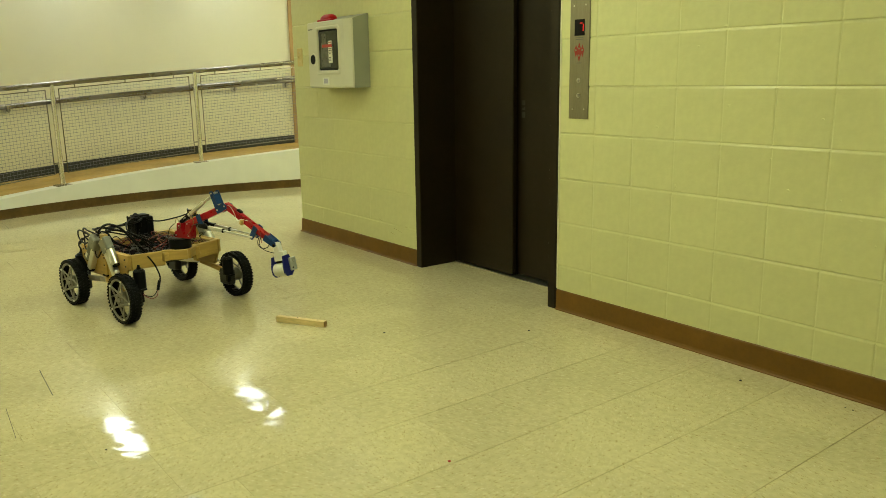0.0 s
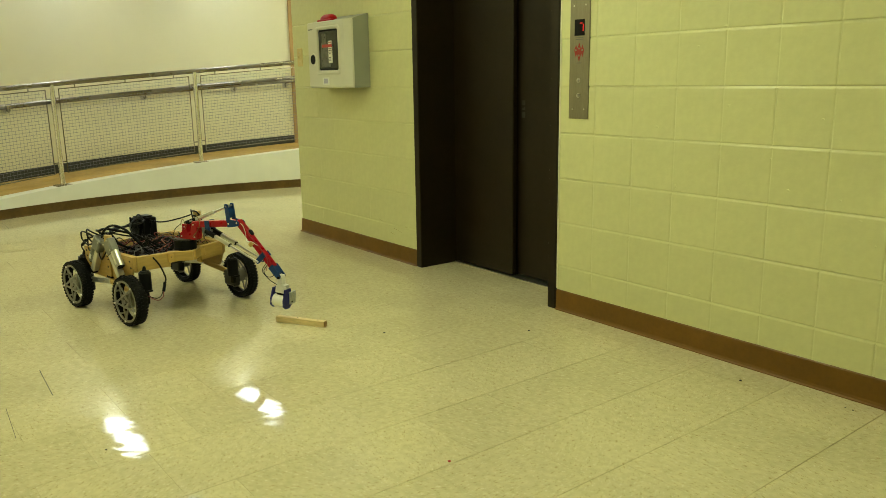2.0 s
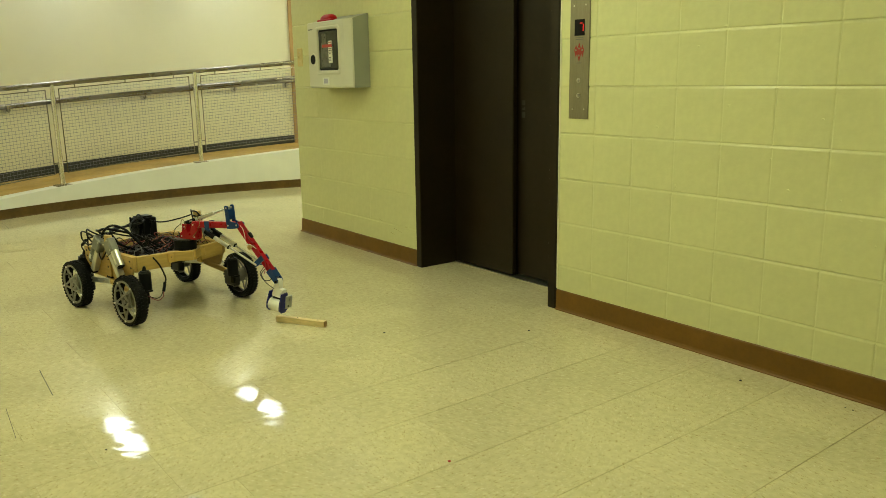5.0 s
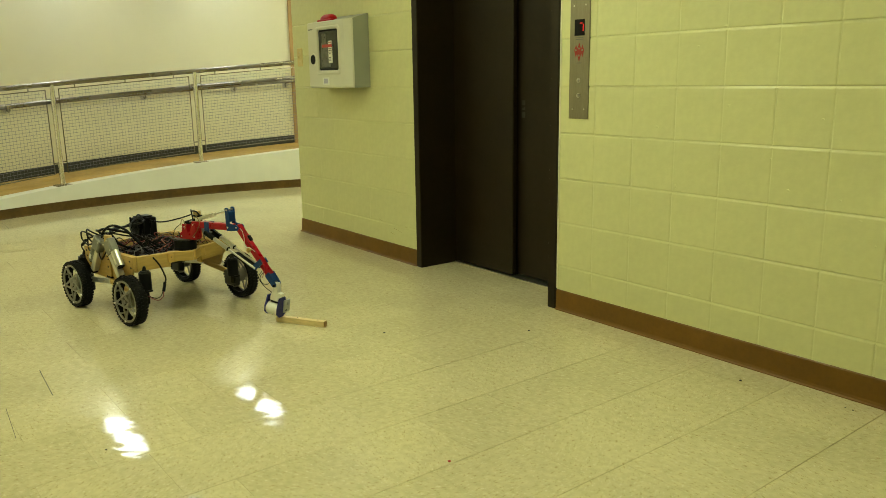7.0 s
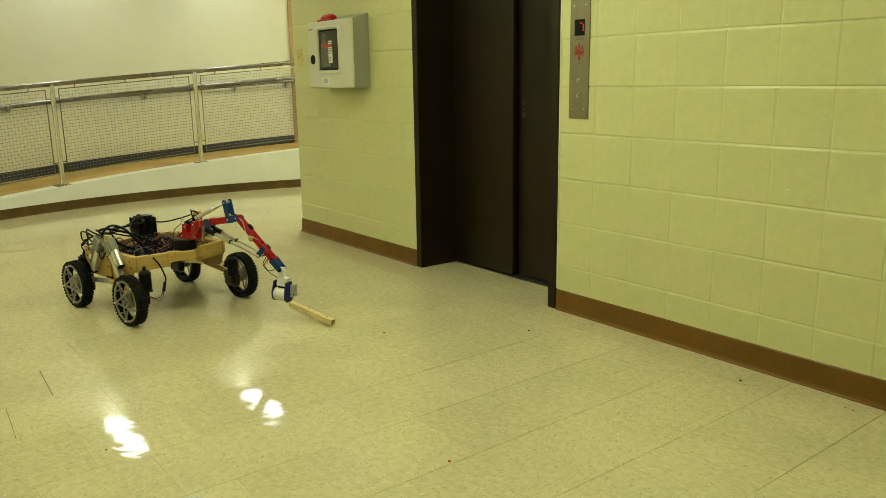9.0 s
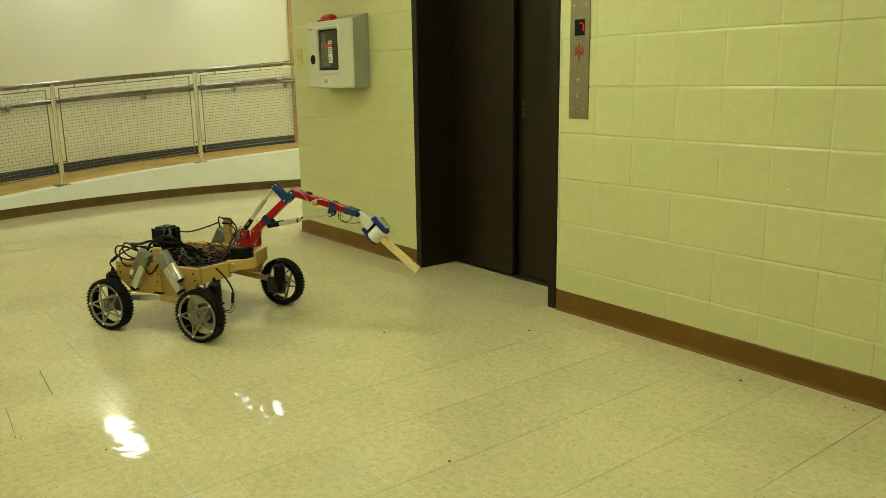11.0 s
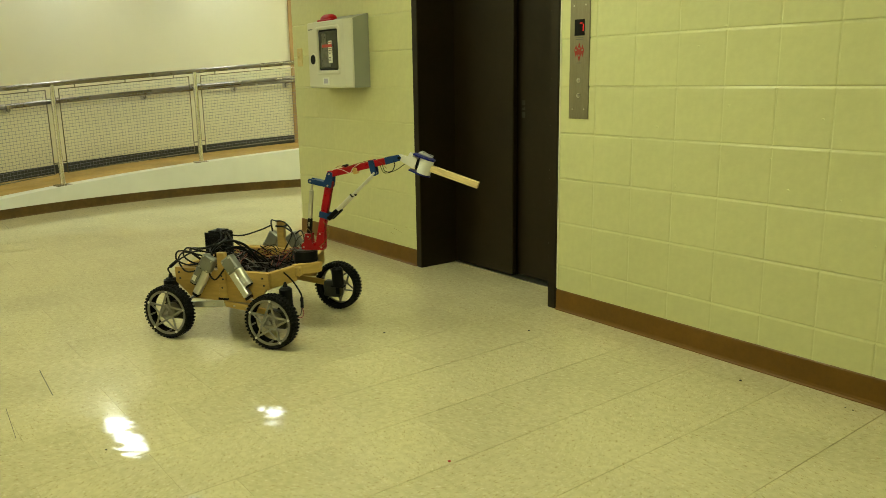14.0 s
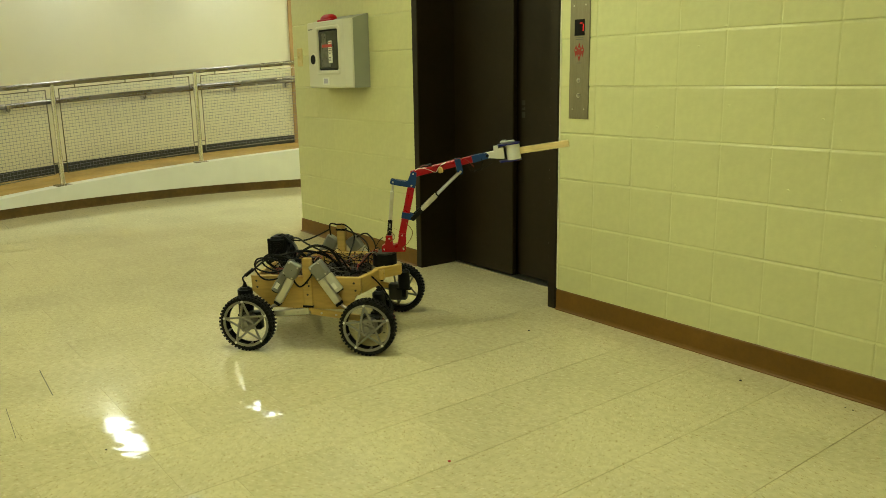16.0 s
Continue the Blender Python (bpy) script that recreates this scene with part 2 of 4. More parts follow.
S0, S1, NS = -4.4, 4.6, 72
rows = []
for i in range(NS + 1):
    s = S0 + (S1 - S0) * i / NS
    a, o = around(R_OUT, s)
    c = a + o * 0.2
    rows.append([a, c, c + Vector((0, 0, CEIL)), a + Vector((0, 0, CEIL))])
hall = tagged(part("wall_hall", strip(B(), rows), PLASTER, smooth=True), "smooth cream curved wall behind the ramp", "wall", kind="structure")
rows, kerb, cove, dark = [], [], [], []
for i in range(NS + 1):
    s = S0 + (S1 - S0) * i / NS
    z = Vector((0, 0, ramp_z(s)))
    a, o = around(R_IN + 0.14, s)
    c, _ = around(R_OUT - 0.001, s)
    rows.append([a, c, c + z, a + z])
    k, _ = around(R_IN, s)
    k2 = a
    zz = z + Vector((0, 0, 0.002))
    kerb.append([k, k2, k2 + zz, k + zz])
    b0 = k - o * 0.007
    cove.append([k - o * 0.012, k, k + Vector((0, 0, min(0.08, ramp_z(s)))), b0 + Vector((0, 0, min(0.08, ramp_z(s)))), b0 + Vector((0, 0, 0.012))])
    d, _ = around(R_OUT, s)
    dark.append([d - o * 0.008 + z, d + z, d + z + Vector((0, 0, 0.085)), d - o * 0.006 + z + Vector((0, 0, 0.085))])
tagged(part("ramp", strip(B(), rows), RAMPFLOOR), "tan vinyl floor of a curved access ramp", "ramp", kind="structure")
tagged(part("ramp_kerb", strip(B(), kerb), CURBWHITE), "white painted side of the curved ramp", "kerb", kind="structure")
tagged(part("baseboard_ramp", strip(B(), cove), RAMPCOVE), "brown vinyl base along the ramp's white side", "baseboard", kind="structure")
tagged(part("baseboard_hall", strip(B(), dark), DARKBASE), "dark vinyl base along the curved wall", "baseboard", kind="structure")

# ---- ceiling lamps: hall panels mirrored in the floor, corridor panels added unseen ----
for lx, ly, w, d, power in LAMPS:
    lamp = empty("ceiling_light", pose(lx, ly, CEIL))
    tagged(lamp, "white framed ceiling light panel, lit, those of the corridor added unseen", "ceiling light", "ceiling lights")
    bm = B()
    for x0, x1, y0, y1 in ((-w / 2 - .03, w / 2 + .03, -d / 2 - .03, -d / 2), (-w / 2 - .03, w / 2 + .03, d / 2, d / 2 + .03),
                           (-w / 2 - .03, -w / 2, -d / 2, d / 2), (w / 2, w / 2 + .03, -d / 2, d / 2)):
        box(bm, (x0, y0, -0.03), (x1, y1, 0), 0.002)
    part("frame", bm, CEILING, lamp)
    part("diffuser", box(B(), (-w / 2, -d / 2, -0.02), (w / 2, d / 2, -0.002)), LAMPGLOW[0 if power > 20 else 1], lamp)

# ---- the railing of the ramp ----
POSTS = [0.325 + 1.26 * k for k in range(-3, 3)]
R_POST = R_IN + 0.07
LOW = 0.105


def along(r, s0, s1, dz, n=12):
    return [p for p, _ in arc(r, s0, s1, n, dz)]


railing = tagged(empty("ramp_railing"), "brushed steel ramp railing with welded wire mesh panels", "railing")
part("top_rail", tube(B(), along(R_POST, POSTS[0], POSTS[-1], 0.862, 60), 0.021, 10), RAILSTEEL, railing, smooth=True)
part("handrail", tube(B(), along(R_IN + 0.13, POSTS[0], POSTS[-1], 0.712, 60), 0.0195, 10), RAILSTEEL, railing, smooth=True)
for s in POSTS:
    (p, o), z = around(R_POST, s), ramp_z(s)
    side = Vector((-o.y, o.x, 0))
    m = Matrix((( *side, 0), (*o, 0), (0, 0, 1, 0), (0, 0, 0, 1))).transposed()
    m.translation = (p.x, p.y, z)
    post = part("post", rod(B(), (p.x, p.y, z), (p.x, p.y, z + 0.856), 0.0215, seg=24), POSTSTEEL, railing, smooth=True)
    part("foot_plate", box(B(), (-0.065, -0.05, -0.006), (0.065, 0.05, 0.008), 0.002, m), RAILSTEEL, post)
    bm = B()
    rod(bm, p + Vector((0, 0, z + 0.70)), p + o * 0.06 + Vector((0, 0, z + 0.70)), 0.007, seg=8)
    part("bracket", bm, RAILSTEEL, post)
for s0, s1 in zip(POSTS, POSTS[1:]):
    a, c = s0 + 0.055, s1 - 0.055
    bm = B()
    tube(bm, along(R_POST, a, c, 0.816), 0.0045, 6)
    tube(bm, along(R_POST, a, c, LOW), 0.0045, 6)
    for s in (a, c):
        (p, o), z = around(R_POST, s), ramp_z(s)
        rod(bm, p + Vector((0, 0, z + LOW)), p + Vector((0, 0, z + 0.816)), 0.0045, seg=6)
    for f in (0.12, 0.88, 0.5):
        s = a + (c - a) * f
        p, o = around(R_POST, s)
        rod(bm, p + Vector((0, 0, ramp_z(s) + 0.816)), p + Vector((0, 0, ramp_z(s) + 0.858)), 0.005, seg=6)
    for s, e in ((a, -0.05), (c, 0.05)):
        for dz in (0.74, 0.2):
            p, q = around(R_POST, s)[0], around(R_POST, s + e)[0]
            rod(bm, p + Vector((0, 0, ramp_z(s) + dz)), q + Vector((0, 0, ramp_z(s) + dz)), 0.005, seg=6)
    panel = part("panel_frame", bm, RAILSTEEL, railing)
    bm = B()
    n = int((c - a) / 0.0275)
    for i in range(1, n):
        s = a + (c - a) * i / n
        p = around(R_POST, s)[0]
        rod(bm, p + Vector((0, 0, ramp_z(s) + LOW)), p + Vector((0, 0, ramp_z(s) + 0.816)), 0.0008, seg=4)
    for k in range(1, 26):
        tube(bm, along(R_POST - 0.003, a, c, LOW + (0.816 - LOW) * k / 26, 6), 0.0014, 4)
    part("wire_mesh", bm, WIRE, panel)

rail2 = tagged(empty("wall_handrail"), "steel handrail on the curved wall with round brackets", "handrail")
part("rail", tube(B(), along(R_OUT - 0.075, -3.4, 2.8, 0.678, 60), 0.019, 10), RAILSTEEL, rail2, smooth=True)
for s in (-2.05, -0.99, 0.07, 0.84, 1.30, 2.2):
    p, o = around(R_OUT, s)
    z = Vector((0, 0, ramp_z(s)))
    bm = B()
    tube(bm, [p + z + Vector((0, 0, 0.64)), p - o * 0.05 + z + Vector((0, 0, 0.625)), p - o * 0.072 + z + Vector((0, 0, 0.64)),
              p - o * 0.075 + z + Vector((0, 0, 0.675))], 0.007, 8)
    br = part("bracket", bm, RAILSTEEL, rail2, smooth=True)
    part("wall_plate", rod(B(), p + z + Vector((0, 0, 0.64)) + o * 0.001, p - o * 0.008 + z + Vector((0, 0, 0.64)), 0.033, seg=20), STEEL, br)

# a varnished door on the curved wall, seen only as a narrow strip past the corner
p, o = around(R_OUT - 0.02, 1.385)
q, _ = around(R_OUT - 0.02, 2.15)
d = (q - p).normalized()
m = Matrix(((*d, 0), (*o, 0), (0, 0, 1, 0), (0, 0, 0, 1))).transposed()
m.translation = (p.x, p.y, ramp_z(1.8))
door = tagged(empty("door_1", m), "varnished tan wooden door with a dark latch", "door", kind="structure")
part("door_frame", box(B(), (-0.03, -0.03, -0.1), (0.045, 0.03, 2.1), 0.004), DOORWOOD, door)
part("door_leaf", box(B(), (0.049, -0.012, -0.1), (0.92, 0.03, 2.06), 0.003), DOORWOOD, door)
part("door_handle", box(B(), (0.005, -0.05, 0.29), (0.045, -0.0305, 0.36), 0.006), BLACK, door)

# ---- the lift ----
lift = tagged(empty("elevator_entrance", pose(0, 0, 0)), "dark bronze elevator entrance with closed two-panel sliding doors", "elevator")
bm = B()
DEEP = 0.245
box(bm, (X_JL + 0.002, -0.012, 0.0), (X_JL + 0.05, DEEP + 0.06, HEAD - 0.05), 0.003)
part("jamb", bm, BRONZE, lift)
bm = B()
box(bm, (X_JR - 0.05, -0.012, 0.0), (X_JR - 0.002, DEEP + 0.06, HEAD - 0.05), 0.003)
part("jamb", bm, BRONZE, lift)
part("head", box(B(), (X_JL + 0.002, -0.012, HEAD - 0.049), (X_JR - 0.002, DEEP + 0.06, HEAD - 0.002), 0.003), BRONZE, lift)
SEAMX = -0.985
part("sliding_door", box(B(), (X_JL + 0.04, DEEP, 0.008), (SEAMX, DEEP + 0.03, HEAD - 0.04), 0.004), BRONZE, lift)
rear = part("sliding_door", box(B(), (SEAMX - 0.05, DEEP + 0.045, 0.008), (X_JR - 0.04, DEEP + 0.075, HEAD - 0.04), 0.004), BRONZE, lift)
part("sill", box(B(), (X_JL + 0.0505, DEEP - 0.014, -0.02), (X_JR - 0.0505, DEEP + 0.12, 0.004), 0.001), STEEL, lift, "worn metal sill")
FADED = mat("faded_label", (0.026, 0.022, 0.014), 0.6)
for z0, z1 in ((0.860, 0.89), (0.90, 0.912), (0.925, 0.95)):
    part("mark", box(B(), (SEAMX + 0.02, DEEP + 0.043, z0), (SEAMX + 0.045, DEEP + 0.0445, z1)), FADED, rear)

CAULK = mat("pale_caulk", (0.70, 0.68, 0.50), 0.45, vary=0.12, scale=25, bump=0.3)
for x in (X_JL - 0.003, X_JR + 0.001):
    part("caulk_bead", box(B(), (x - 0.003, -0.0045, 0.1), (x + 0.003, 0.002, HEAD - 0.05), 0.0015), CAULK, lift, "pale caulk bead against the block wall")

# call panel: steel plate, black display with a red figure, red printed fire sign, two buttons
panel = tagged(empty("elevator_call_panel", pose(-0.296, 0.0, 0.888)), "brushed steel elevator call panel with a red lit display", "call panel")
plate = part("plate", box(B(), (-0.056, -0.006, 0.0), (0.056, 0.004, 0.514), 0.0015), PANELSTEEL, panel)
disp = part("display", box(B(), (-0.029, -0.0075, 0.350), (0.029, -0.002, 0.417), 0.001), BLACK, panel)
bm = B()
for a, c in (((0.004, 0.399), (0.016, 0.403)), ((0.019, 0.368), (0.0235, 0.386)), ((0.0195, 0.384), (0.0245, 0.397))):
    box(bm, (a[0], -0.0085, a[1]), (c[0], -0.0076, c[1]))
part("digit", bm, DISPLAY, disp, "lit red figure")
for z, w in ((0.333, 0.022), (0.340, 0.022), (0.235, 0.014)):
    part("print_bar", box(B(), (-w, -0.0068, z), (w, -0.0062, z + 0.003)), INK, panel)
SIGNRED = mat("dark_red_print", (0.26, 0.02, 0.015), 0.5)
for dx, dz, w, h in ((0, 0.284, 0.0145, 0.042), (-0.0185, 0.288, 0.0095, 0.028), (0.0185, 0.288, 0.0095, 0.028)):
    bm = B()
    extrude(bm, [(dx - w, dz), (dx - w * 0.5, dz + h * 0.45), (dx, dz + h * 0.85), (dx + w * 0.5, dz + h * 0.45), (dx + w, dz), (dx, dz - h)], -0.0072 - w * 0.02, -0.0062)
    part("fire_sign", bm, SIGNRED, panel, "red printed diamond sign")
for dx, dz in ((0, 0.297), (-0.0185, 0.29), (0.0185, 0.29), (0.0, 0.268)):
    part("sign_window", rod(B(), (dx, -0.0085, dz), (dx, -0.0072, dz), 0.0042, seg=12), PANELSTEEL, panel)
for z in (0.1635, 0.0995):
    bm = B()
    rod(bm, (0, -0.0062, z), (0, -0.0085, z), 0.010, seg=20)
    rod(bm, (0, -0.0085, z), (0, -0.014, z), 0.007, 0.005, seg=20)
    part("button", bm, STEEL, panel, smooth=True)
for x in (-0.033, 0.033):
    for z in (0.041, 0.474):
        part("screw", rod(B(), (x, -0.0062, z), (x, -0.0085, z), 0.004, 0.003, seg=10), STEEL, panel)

# ---- wall cabinet of a defibrillator ----
aed = tagged(empty("defibrillator_cabinet", pose(-2.24, 0, 1.022)), "off-white steel defibrillator wall cabinet with a red alarm lamp", "wall cabinet")
W2, H, D1, D2 = 0.262, 0.398, 0.108, 0.152
bm = B()
side = [(-0.0005, 0.0), (-D1, 0.0), (-D1, H), (-0.0005, H + 0.032)]
ends = [[bm.verts.new((x, y, z)) for y, z in side] for x in (-W2, W2)]
for k in range(4):
    bm.faces.new((ends[0][k], ends[0][(k + 1) % 4], ends[1][(k + 1) % 4], ends[1][k]))
bm.faces.new(ends[0])
bm.faces.new(ends[1])
part("body", bm, CABINETSIDE, aed)
def rounded(x0, x1, z0, z1, r, n=5):
    """A rectangle with round corners."""
    pts = []
    for cx, cz, a0 in ((x1 - r, z0 + r, -90), (x1 - r, z1 - r, 0), (x0 + r, z1 - r, 90), (x0 + r, z0 + r, 180)):
        pts += [(cx + r * math.cos(radians(a0 + 90 * k / n)), cz + r * math.sin(radians(a0 + 90 * k / n))) for k in range(n + 1)]
    return pts


def nested(rings):
    """Joins rings of (outline, y) one into the next; the first is closed."""
    bm = B()
    loops = [[bm.verts.new((x, y, z)) for x, z in ring] for ring, y in rings]
    for A, C in zip(loops, loops[1:]):
        for k in range(len(A)):
            n = (k + 1) % len(A)
            bm.faces.new((A[k], A[n], C[n], C[k]))
    bm.faces.new(loops[0][::-1])
    return bm


# door: a front that swells from its edges, a round-cornered window with a soft lip
wx0, wx1, wz0, wz1 = -0.088, 0.155, 0.104, 0.346
door = part("door", nested(((rounded(-W2, W2, 0, H, 0.006), -D1 - 0.001), (rounded(-W2, W2, 0, H, 0.006), -D1 - 0.010),
                            (rounded(-W2 + 0.043, W2 - 0.038, 0.003, H - 0.003, 0.012), -D2 + 0.003), (rounded(-W2 + 0.050, W2 - 0.046, 0.008, H - 0.008, 0.012), -D2),
                            (rounded(wx0 - 0.026, wx1 + 0.026, wz0 - 0.026, wz1 + 0.020, 0.022), -D2), (rounded(wx0 - 0.018, wx1 + 0.018, wz0 - 0.018, wz1 + 0.014, 0.020), -D2 - 0.005),
                            (rounded(wx0 - 0.006, wx1 + 0.006, wz0 - 0.006, wz1 + 0.006, 0.018), -D2 - 0.005), (rounded(wx0, wx1, wz0, wz1, 0.016), -D2 - 0.001),
                            (rounded(wx0, wx1, wz0, wz1, 0.016), -D2 + 0.022))), CABINET, aed)
part("window_gasket", extrude(B(), rounded(wx0 + 0.001, wx1 - 0.001, wz0 + 0.001, wz1 - 0.001, 0.015), -D2 + 0.006, -D2 + 0.018), BLACK, door, "black window gasket")
gl = mat("dark_glass", (0.030, 0.034, 0.026), 0.08, vary=0.05)
part("window_pane", extrude(B(), rounded(wx0 + 0.012, wx1 - 0.012, wz0 + 0.012, wz1 - 0.012, 0.010), -D2 + 0.002, -D2 + 0.005), gl, door)
dim = mat("grey_behind_glass", (0.075, 0.078, 0.06), 0.3, vary=0.35, scale=25)
part("unit", extrude(B(), rounded(wx0 + 0.035, wx0 + 0.155, wz0 + 0.02, wz1 - 0.075, 0.02), -D2 - 0.0005, -D2 + 0.0015), dim, door, "dim grey defibrillator behind the pane")
part("unit_handle", extrude(B(), rounded(wx0 + 0.05, wx0 + 0.10, wz1 - 0.085, wz1 - 0.02, 0.012), -D2 - 0.0006, -D2 + 0.0015), dim, door)
tag = part("tag", extrude(B(), rounded(0.043, 0.088, 0.148, 0.278, 0.004), -D2 - 0.003, -D2 - 0.001), PAPER, door, "white paper tag with a red stripe")
part("stripe", box(B(), (-0.03, -D2 - 0.005, 0.240), (0.089, -D2 - 0.0035, 0.257)), REDPRINT, door)
for z in (0.266, 0.229, 0.219, 0.209, 0.199, 0.178, 0.168, 0.158):
    part("print_bar", box(B(), (0.048, -D2 - 0.0044, z), (0.083 - 0.012 * (z < 0.2), -D2 - 0.0032, z + 0.004)), INK if z < 0.26 else REDPRINT, tag)
sticker = part("sticker", box(B(), (-0.046, -D2 - 0.0015, 0.018), (0.036, -D2 - 0.0003, 0.062)), PAPER, door, "small white sticker")
part("print_bar", box(B(), (-0.028, -D2 - 0.0022, 0.026), (0.018, -D2 - 0.0016, 0.055)), mat("pale_violet_print", (0.42, 0.40, 0.52), 0.5), sticker)
part("maker_bar", box(B(), (-0.205, -D2 - 0.001, 0.350), (-0.15, -D2 + 0.002, 0.356)), INK, door)
latch = part("latch", rod(B(), (-0.150, -D2 - 0.004, 0.172), (-0.150, -D2 + 0.004, 0.172), 0.038, seg=28), CABINET, door)
part("latch_grip", rod(B(), (-0.150, -D2 - 0.006, 0.172), (-0.150, -D2 - 0.003, 0.172), 0.029, seg=28), BLACK, latch)
bm = B()
bmesh.ops.create_uvsphere(bm, u_segments=28, v_segments=14, radius=1, matrix=Matrix.Translation((-0.085, -0.07, H + 0.012)) @ Matrix.Diagonal((0.084, 0.034, 0.034, 1)))
for v in bm.verts:
    v.co.x = -0.085 + 0.082 * math.copysign(abs((v.co.x + 0.085) / 0.084) ** 0.55, v.co.x + 0.085)
bmesh.ops.delete(bm, geom=[v for v in bm.verts if v.co.z < H + 0.004], context="VERTS")
bmesh.ops.holes_fill(bm, edges=bm.edges)
lamp_cap = part("alarm_lamp", bm, REDLENS, aed, "red plastic alarm lamp", smooth=True)
part("lamp_base", box(B(), (-0.170, -0.106, H + 0.0005), (0.0, -0.034, H + 0.014), 0.003), REDLENS, lamp_cap)

# ---- light switch at the wall's end ----
sw = tagged(empty("light_switch", pose(-2.86, 0, 1.222)), "ivory plastic light switch plate on block wall", "light switch")
part("plate", box(B(), (-0.036, -0.006, -0.06), (0.036, -0.0005, 0.06), 0.002), PLASTIC, sw)
part("toggle", box(B(), (-0.005, -0.016, -0.008), (0.005, -0.006, 0.012), 0.002), PLASTIC, sw)
for z in (-0.032, 0.032):
    part("screw", rod(B(), (0, -0.0075, z), (0, -0.006, z), 0.0035, seg=8), STEEL, sw)

# drips and nicks in the wall's paint, a few dark scrapes over the base
for x, z, w, h in ((0.219, 0.643, 0.007, 0.009), (0.609, 0.779, 0.004, 0.004), (0.68, 0.675, 0.008, 0.004), (0.985, 0.526, 0.004, 0.004), (0.40, 1.237, 0.016, 0.004), (0.431, 0.958, 0.012, 0.004),
                   (0.292, 1.171, 0.007, 0.005), (0.309, 0.226, 0.010, 0.004), (0.86, 0.66, 0.008, 0.003), (0.78, 0.92, 0.006, 0.003), (0.12, 0.87, 0.012, 0.005), (0.93, 0.60, 0.009, 0.003)):
    bm = B()
    bmesh.ops.create_icosphere(bm, subdivisions=1, radius=1, matrix=Matrix.Translation((x, -0.0012, z)) @ Matrix.Diagonal((w, 0.0022, h, 1)))
    part("paint_drip", bm, BLOCK, wall, smooth=True)
SCRAPE = mat("faint_scrape", (0.43, 0.40, 0.19), 0.6, vary=0.3, scale=60)
for x, z, w, h in ((-1.915, 0.224, 0.020, 0.0016), (-1.787, 0.157, 0.022, 0.002), (-1.743, 0.186, 0.030, 0.0014), (-1.70, 0.178, 0.014, 0.001), (-1.64, 0.214, 0.012, 0.002)):
    part("scrape", box(B(), (x - w, -0.0022, z - h), (x + w, 0.0, z + h), 0.0006, Matrix.Translation((x, 0, z)) @ pose(0, 0, 0, 0, 9, 0) @ Matrix.Translation((-x, 0, -z))), SCRAPE, wall)

# dark scuffs along the tiles
SCUFF = mat("dark_scuff", (0.03, 0.025, 0.015), 0.6)
for (x0, y0), (x1, y1), w in (((-1.111, -2.087), (-0.813, -2.101), 0.0013), ((-0.799, -2.25), (-0.516, -2.265), 0.0007)):
    a, c = Vector((x0, y0, 0)), Vector((x1, y1, 0))
    bm = box(B(), (-(c - a).length / 2, -w, 0.0001), ((c - a).length / 2, w, 0.0006))
    sc = part("scuff", bm, SCUFF, floor)
    sc.matrix_basis = Matrix.Translation((a + c) / 2) @ (c - a).to_track_quat("X", "Z").to_matrix().to_4x4()

# ---- crumbs on the floor ----
DIRT = mat("black_crumb", (0.015, 0.012, 0.01), 0.7)
CRUMBRED = mat("red_crumb", (0.4, 0.03, 0.02), 0.5)
for x, y, r, m in ((0.639, -0.145, 0.0055, DIRT), (0.454, -1.316, 0.005, CRUMBRED), (-0.63, -0.826, 0.005, DIRT), (-0.252, -0.33, 0.0045, DIRT), (0.981, -0.088, 0.003, DIRT), (1.007, -0.092, 0.003, DIRT), (-0.252, -2.066, 0.0035, DIRT)):
    bm = B()
    bmesh.ops.create_icosphere(bm, subdivisions=1, radius=r)
    for v in bm.verts:
        v.co = Vector((v.co.x * (1 + 0.3 * noise.noise(v.co * 300)), v.co.y, v.co.z * 0.6 + r * 0.5))
    c = part("crumb", bm, m)
    c.location = (x, y, 0.0)
    tagged(c, "small dark crumb of dirt on the floor tiles" if m is DIRT else "small red scrap lying on the floor tiles", "debris", "crumbs on the floor")

# ---- the robot rover: x forward, y to its left, wheels on z = 0 ----
PINE = mat("pine_wood", (0.46, 0.305, 0.082), 0.55, vary=0.12, scale=3, grain=0.10, grain_scale=14, stretch=(1, 6, 6), bump=0.1, bump_scale=40)
PLY = mat("plywood", (0.44, 0.285, 0.078), 0.5, vary=0.14, scale=4, grain=0.10, grain_scale=18, stretch=(1, 5, 5))
ENDGRAIN = mat("brown_end_grain", (0.34, 0.20, 0.07), 0.7, vary=0.3, scale=40, grain=0.2, grain_scale=150)
STICKWOOD = mat("pale_pine_stick", (0.72, 0.56, 0.27), 0.55, vary=0.10, scale=5, grain=0.10, grain_scale=20, stretch=(1, 8, 8))
RUBBER = mat("black_rubber", (0.006, 0.006, 0.0055), 0.65, spec=0.15, vary=0.25, scale=25, bump=0.2)
PRINTGREY = mat("grey_printed_plastic", (0.22, 0.21, 0.165), 0.5, vary=0.08, scale=30, grain=0.05, grain_scale=200)
CAST = mat("cast_grey_metal", (0.21, 0.21, 0.175), 0.45, 0.3, vary=0.12, scale=20, bump=0.1)
DARKCAST = mat("dark_gearbox_metal", (0.032, 0.032, 0.026), 0.45, vary=0.15, scale=20, spec=0.3)
MOTORGREY = mat("grey_motor_case", (0.20, 0.20, 0.17), 0.4, 0.6, vary=0.1, scale=18)
ALU = mat("bare_aluminium", (0.60, 0.59, 0.53), 0.33, 0.85, vary=0.08, scale=18)
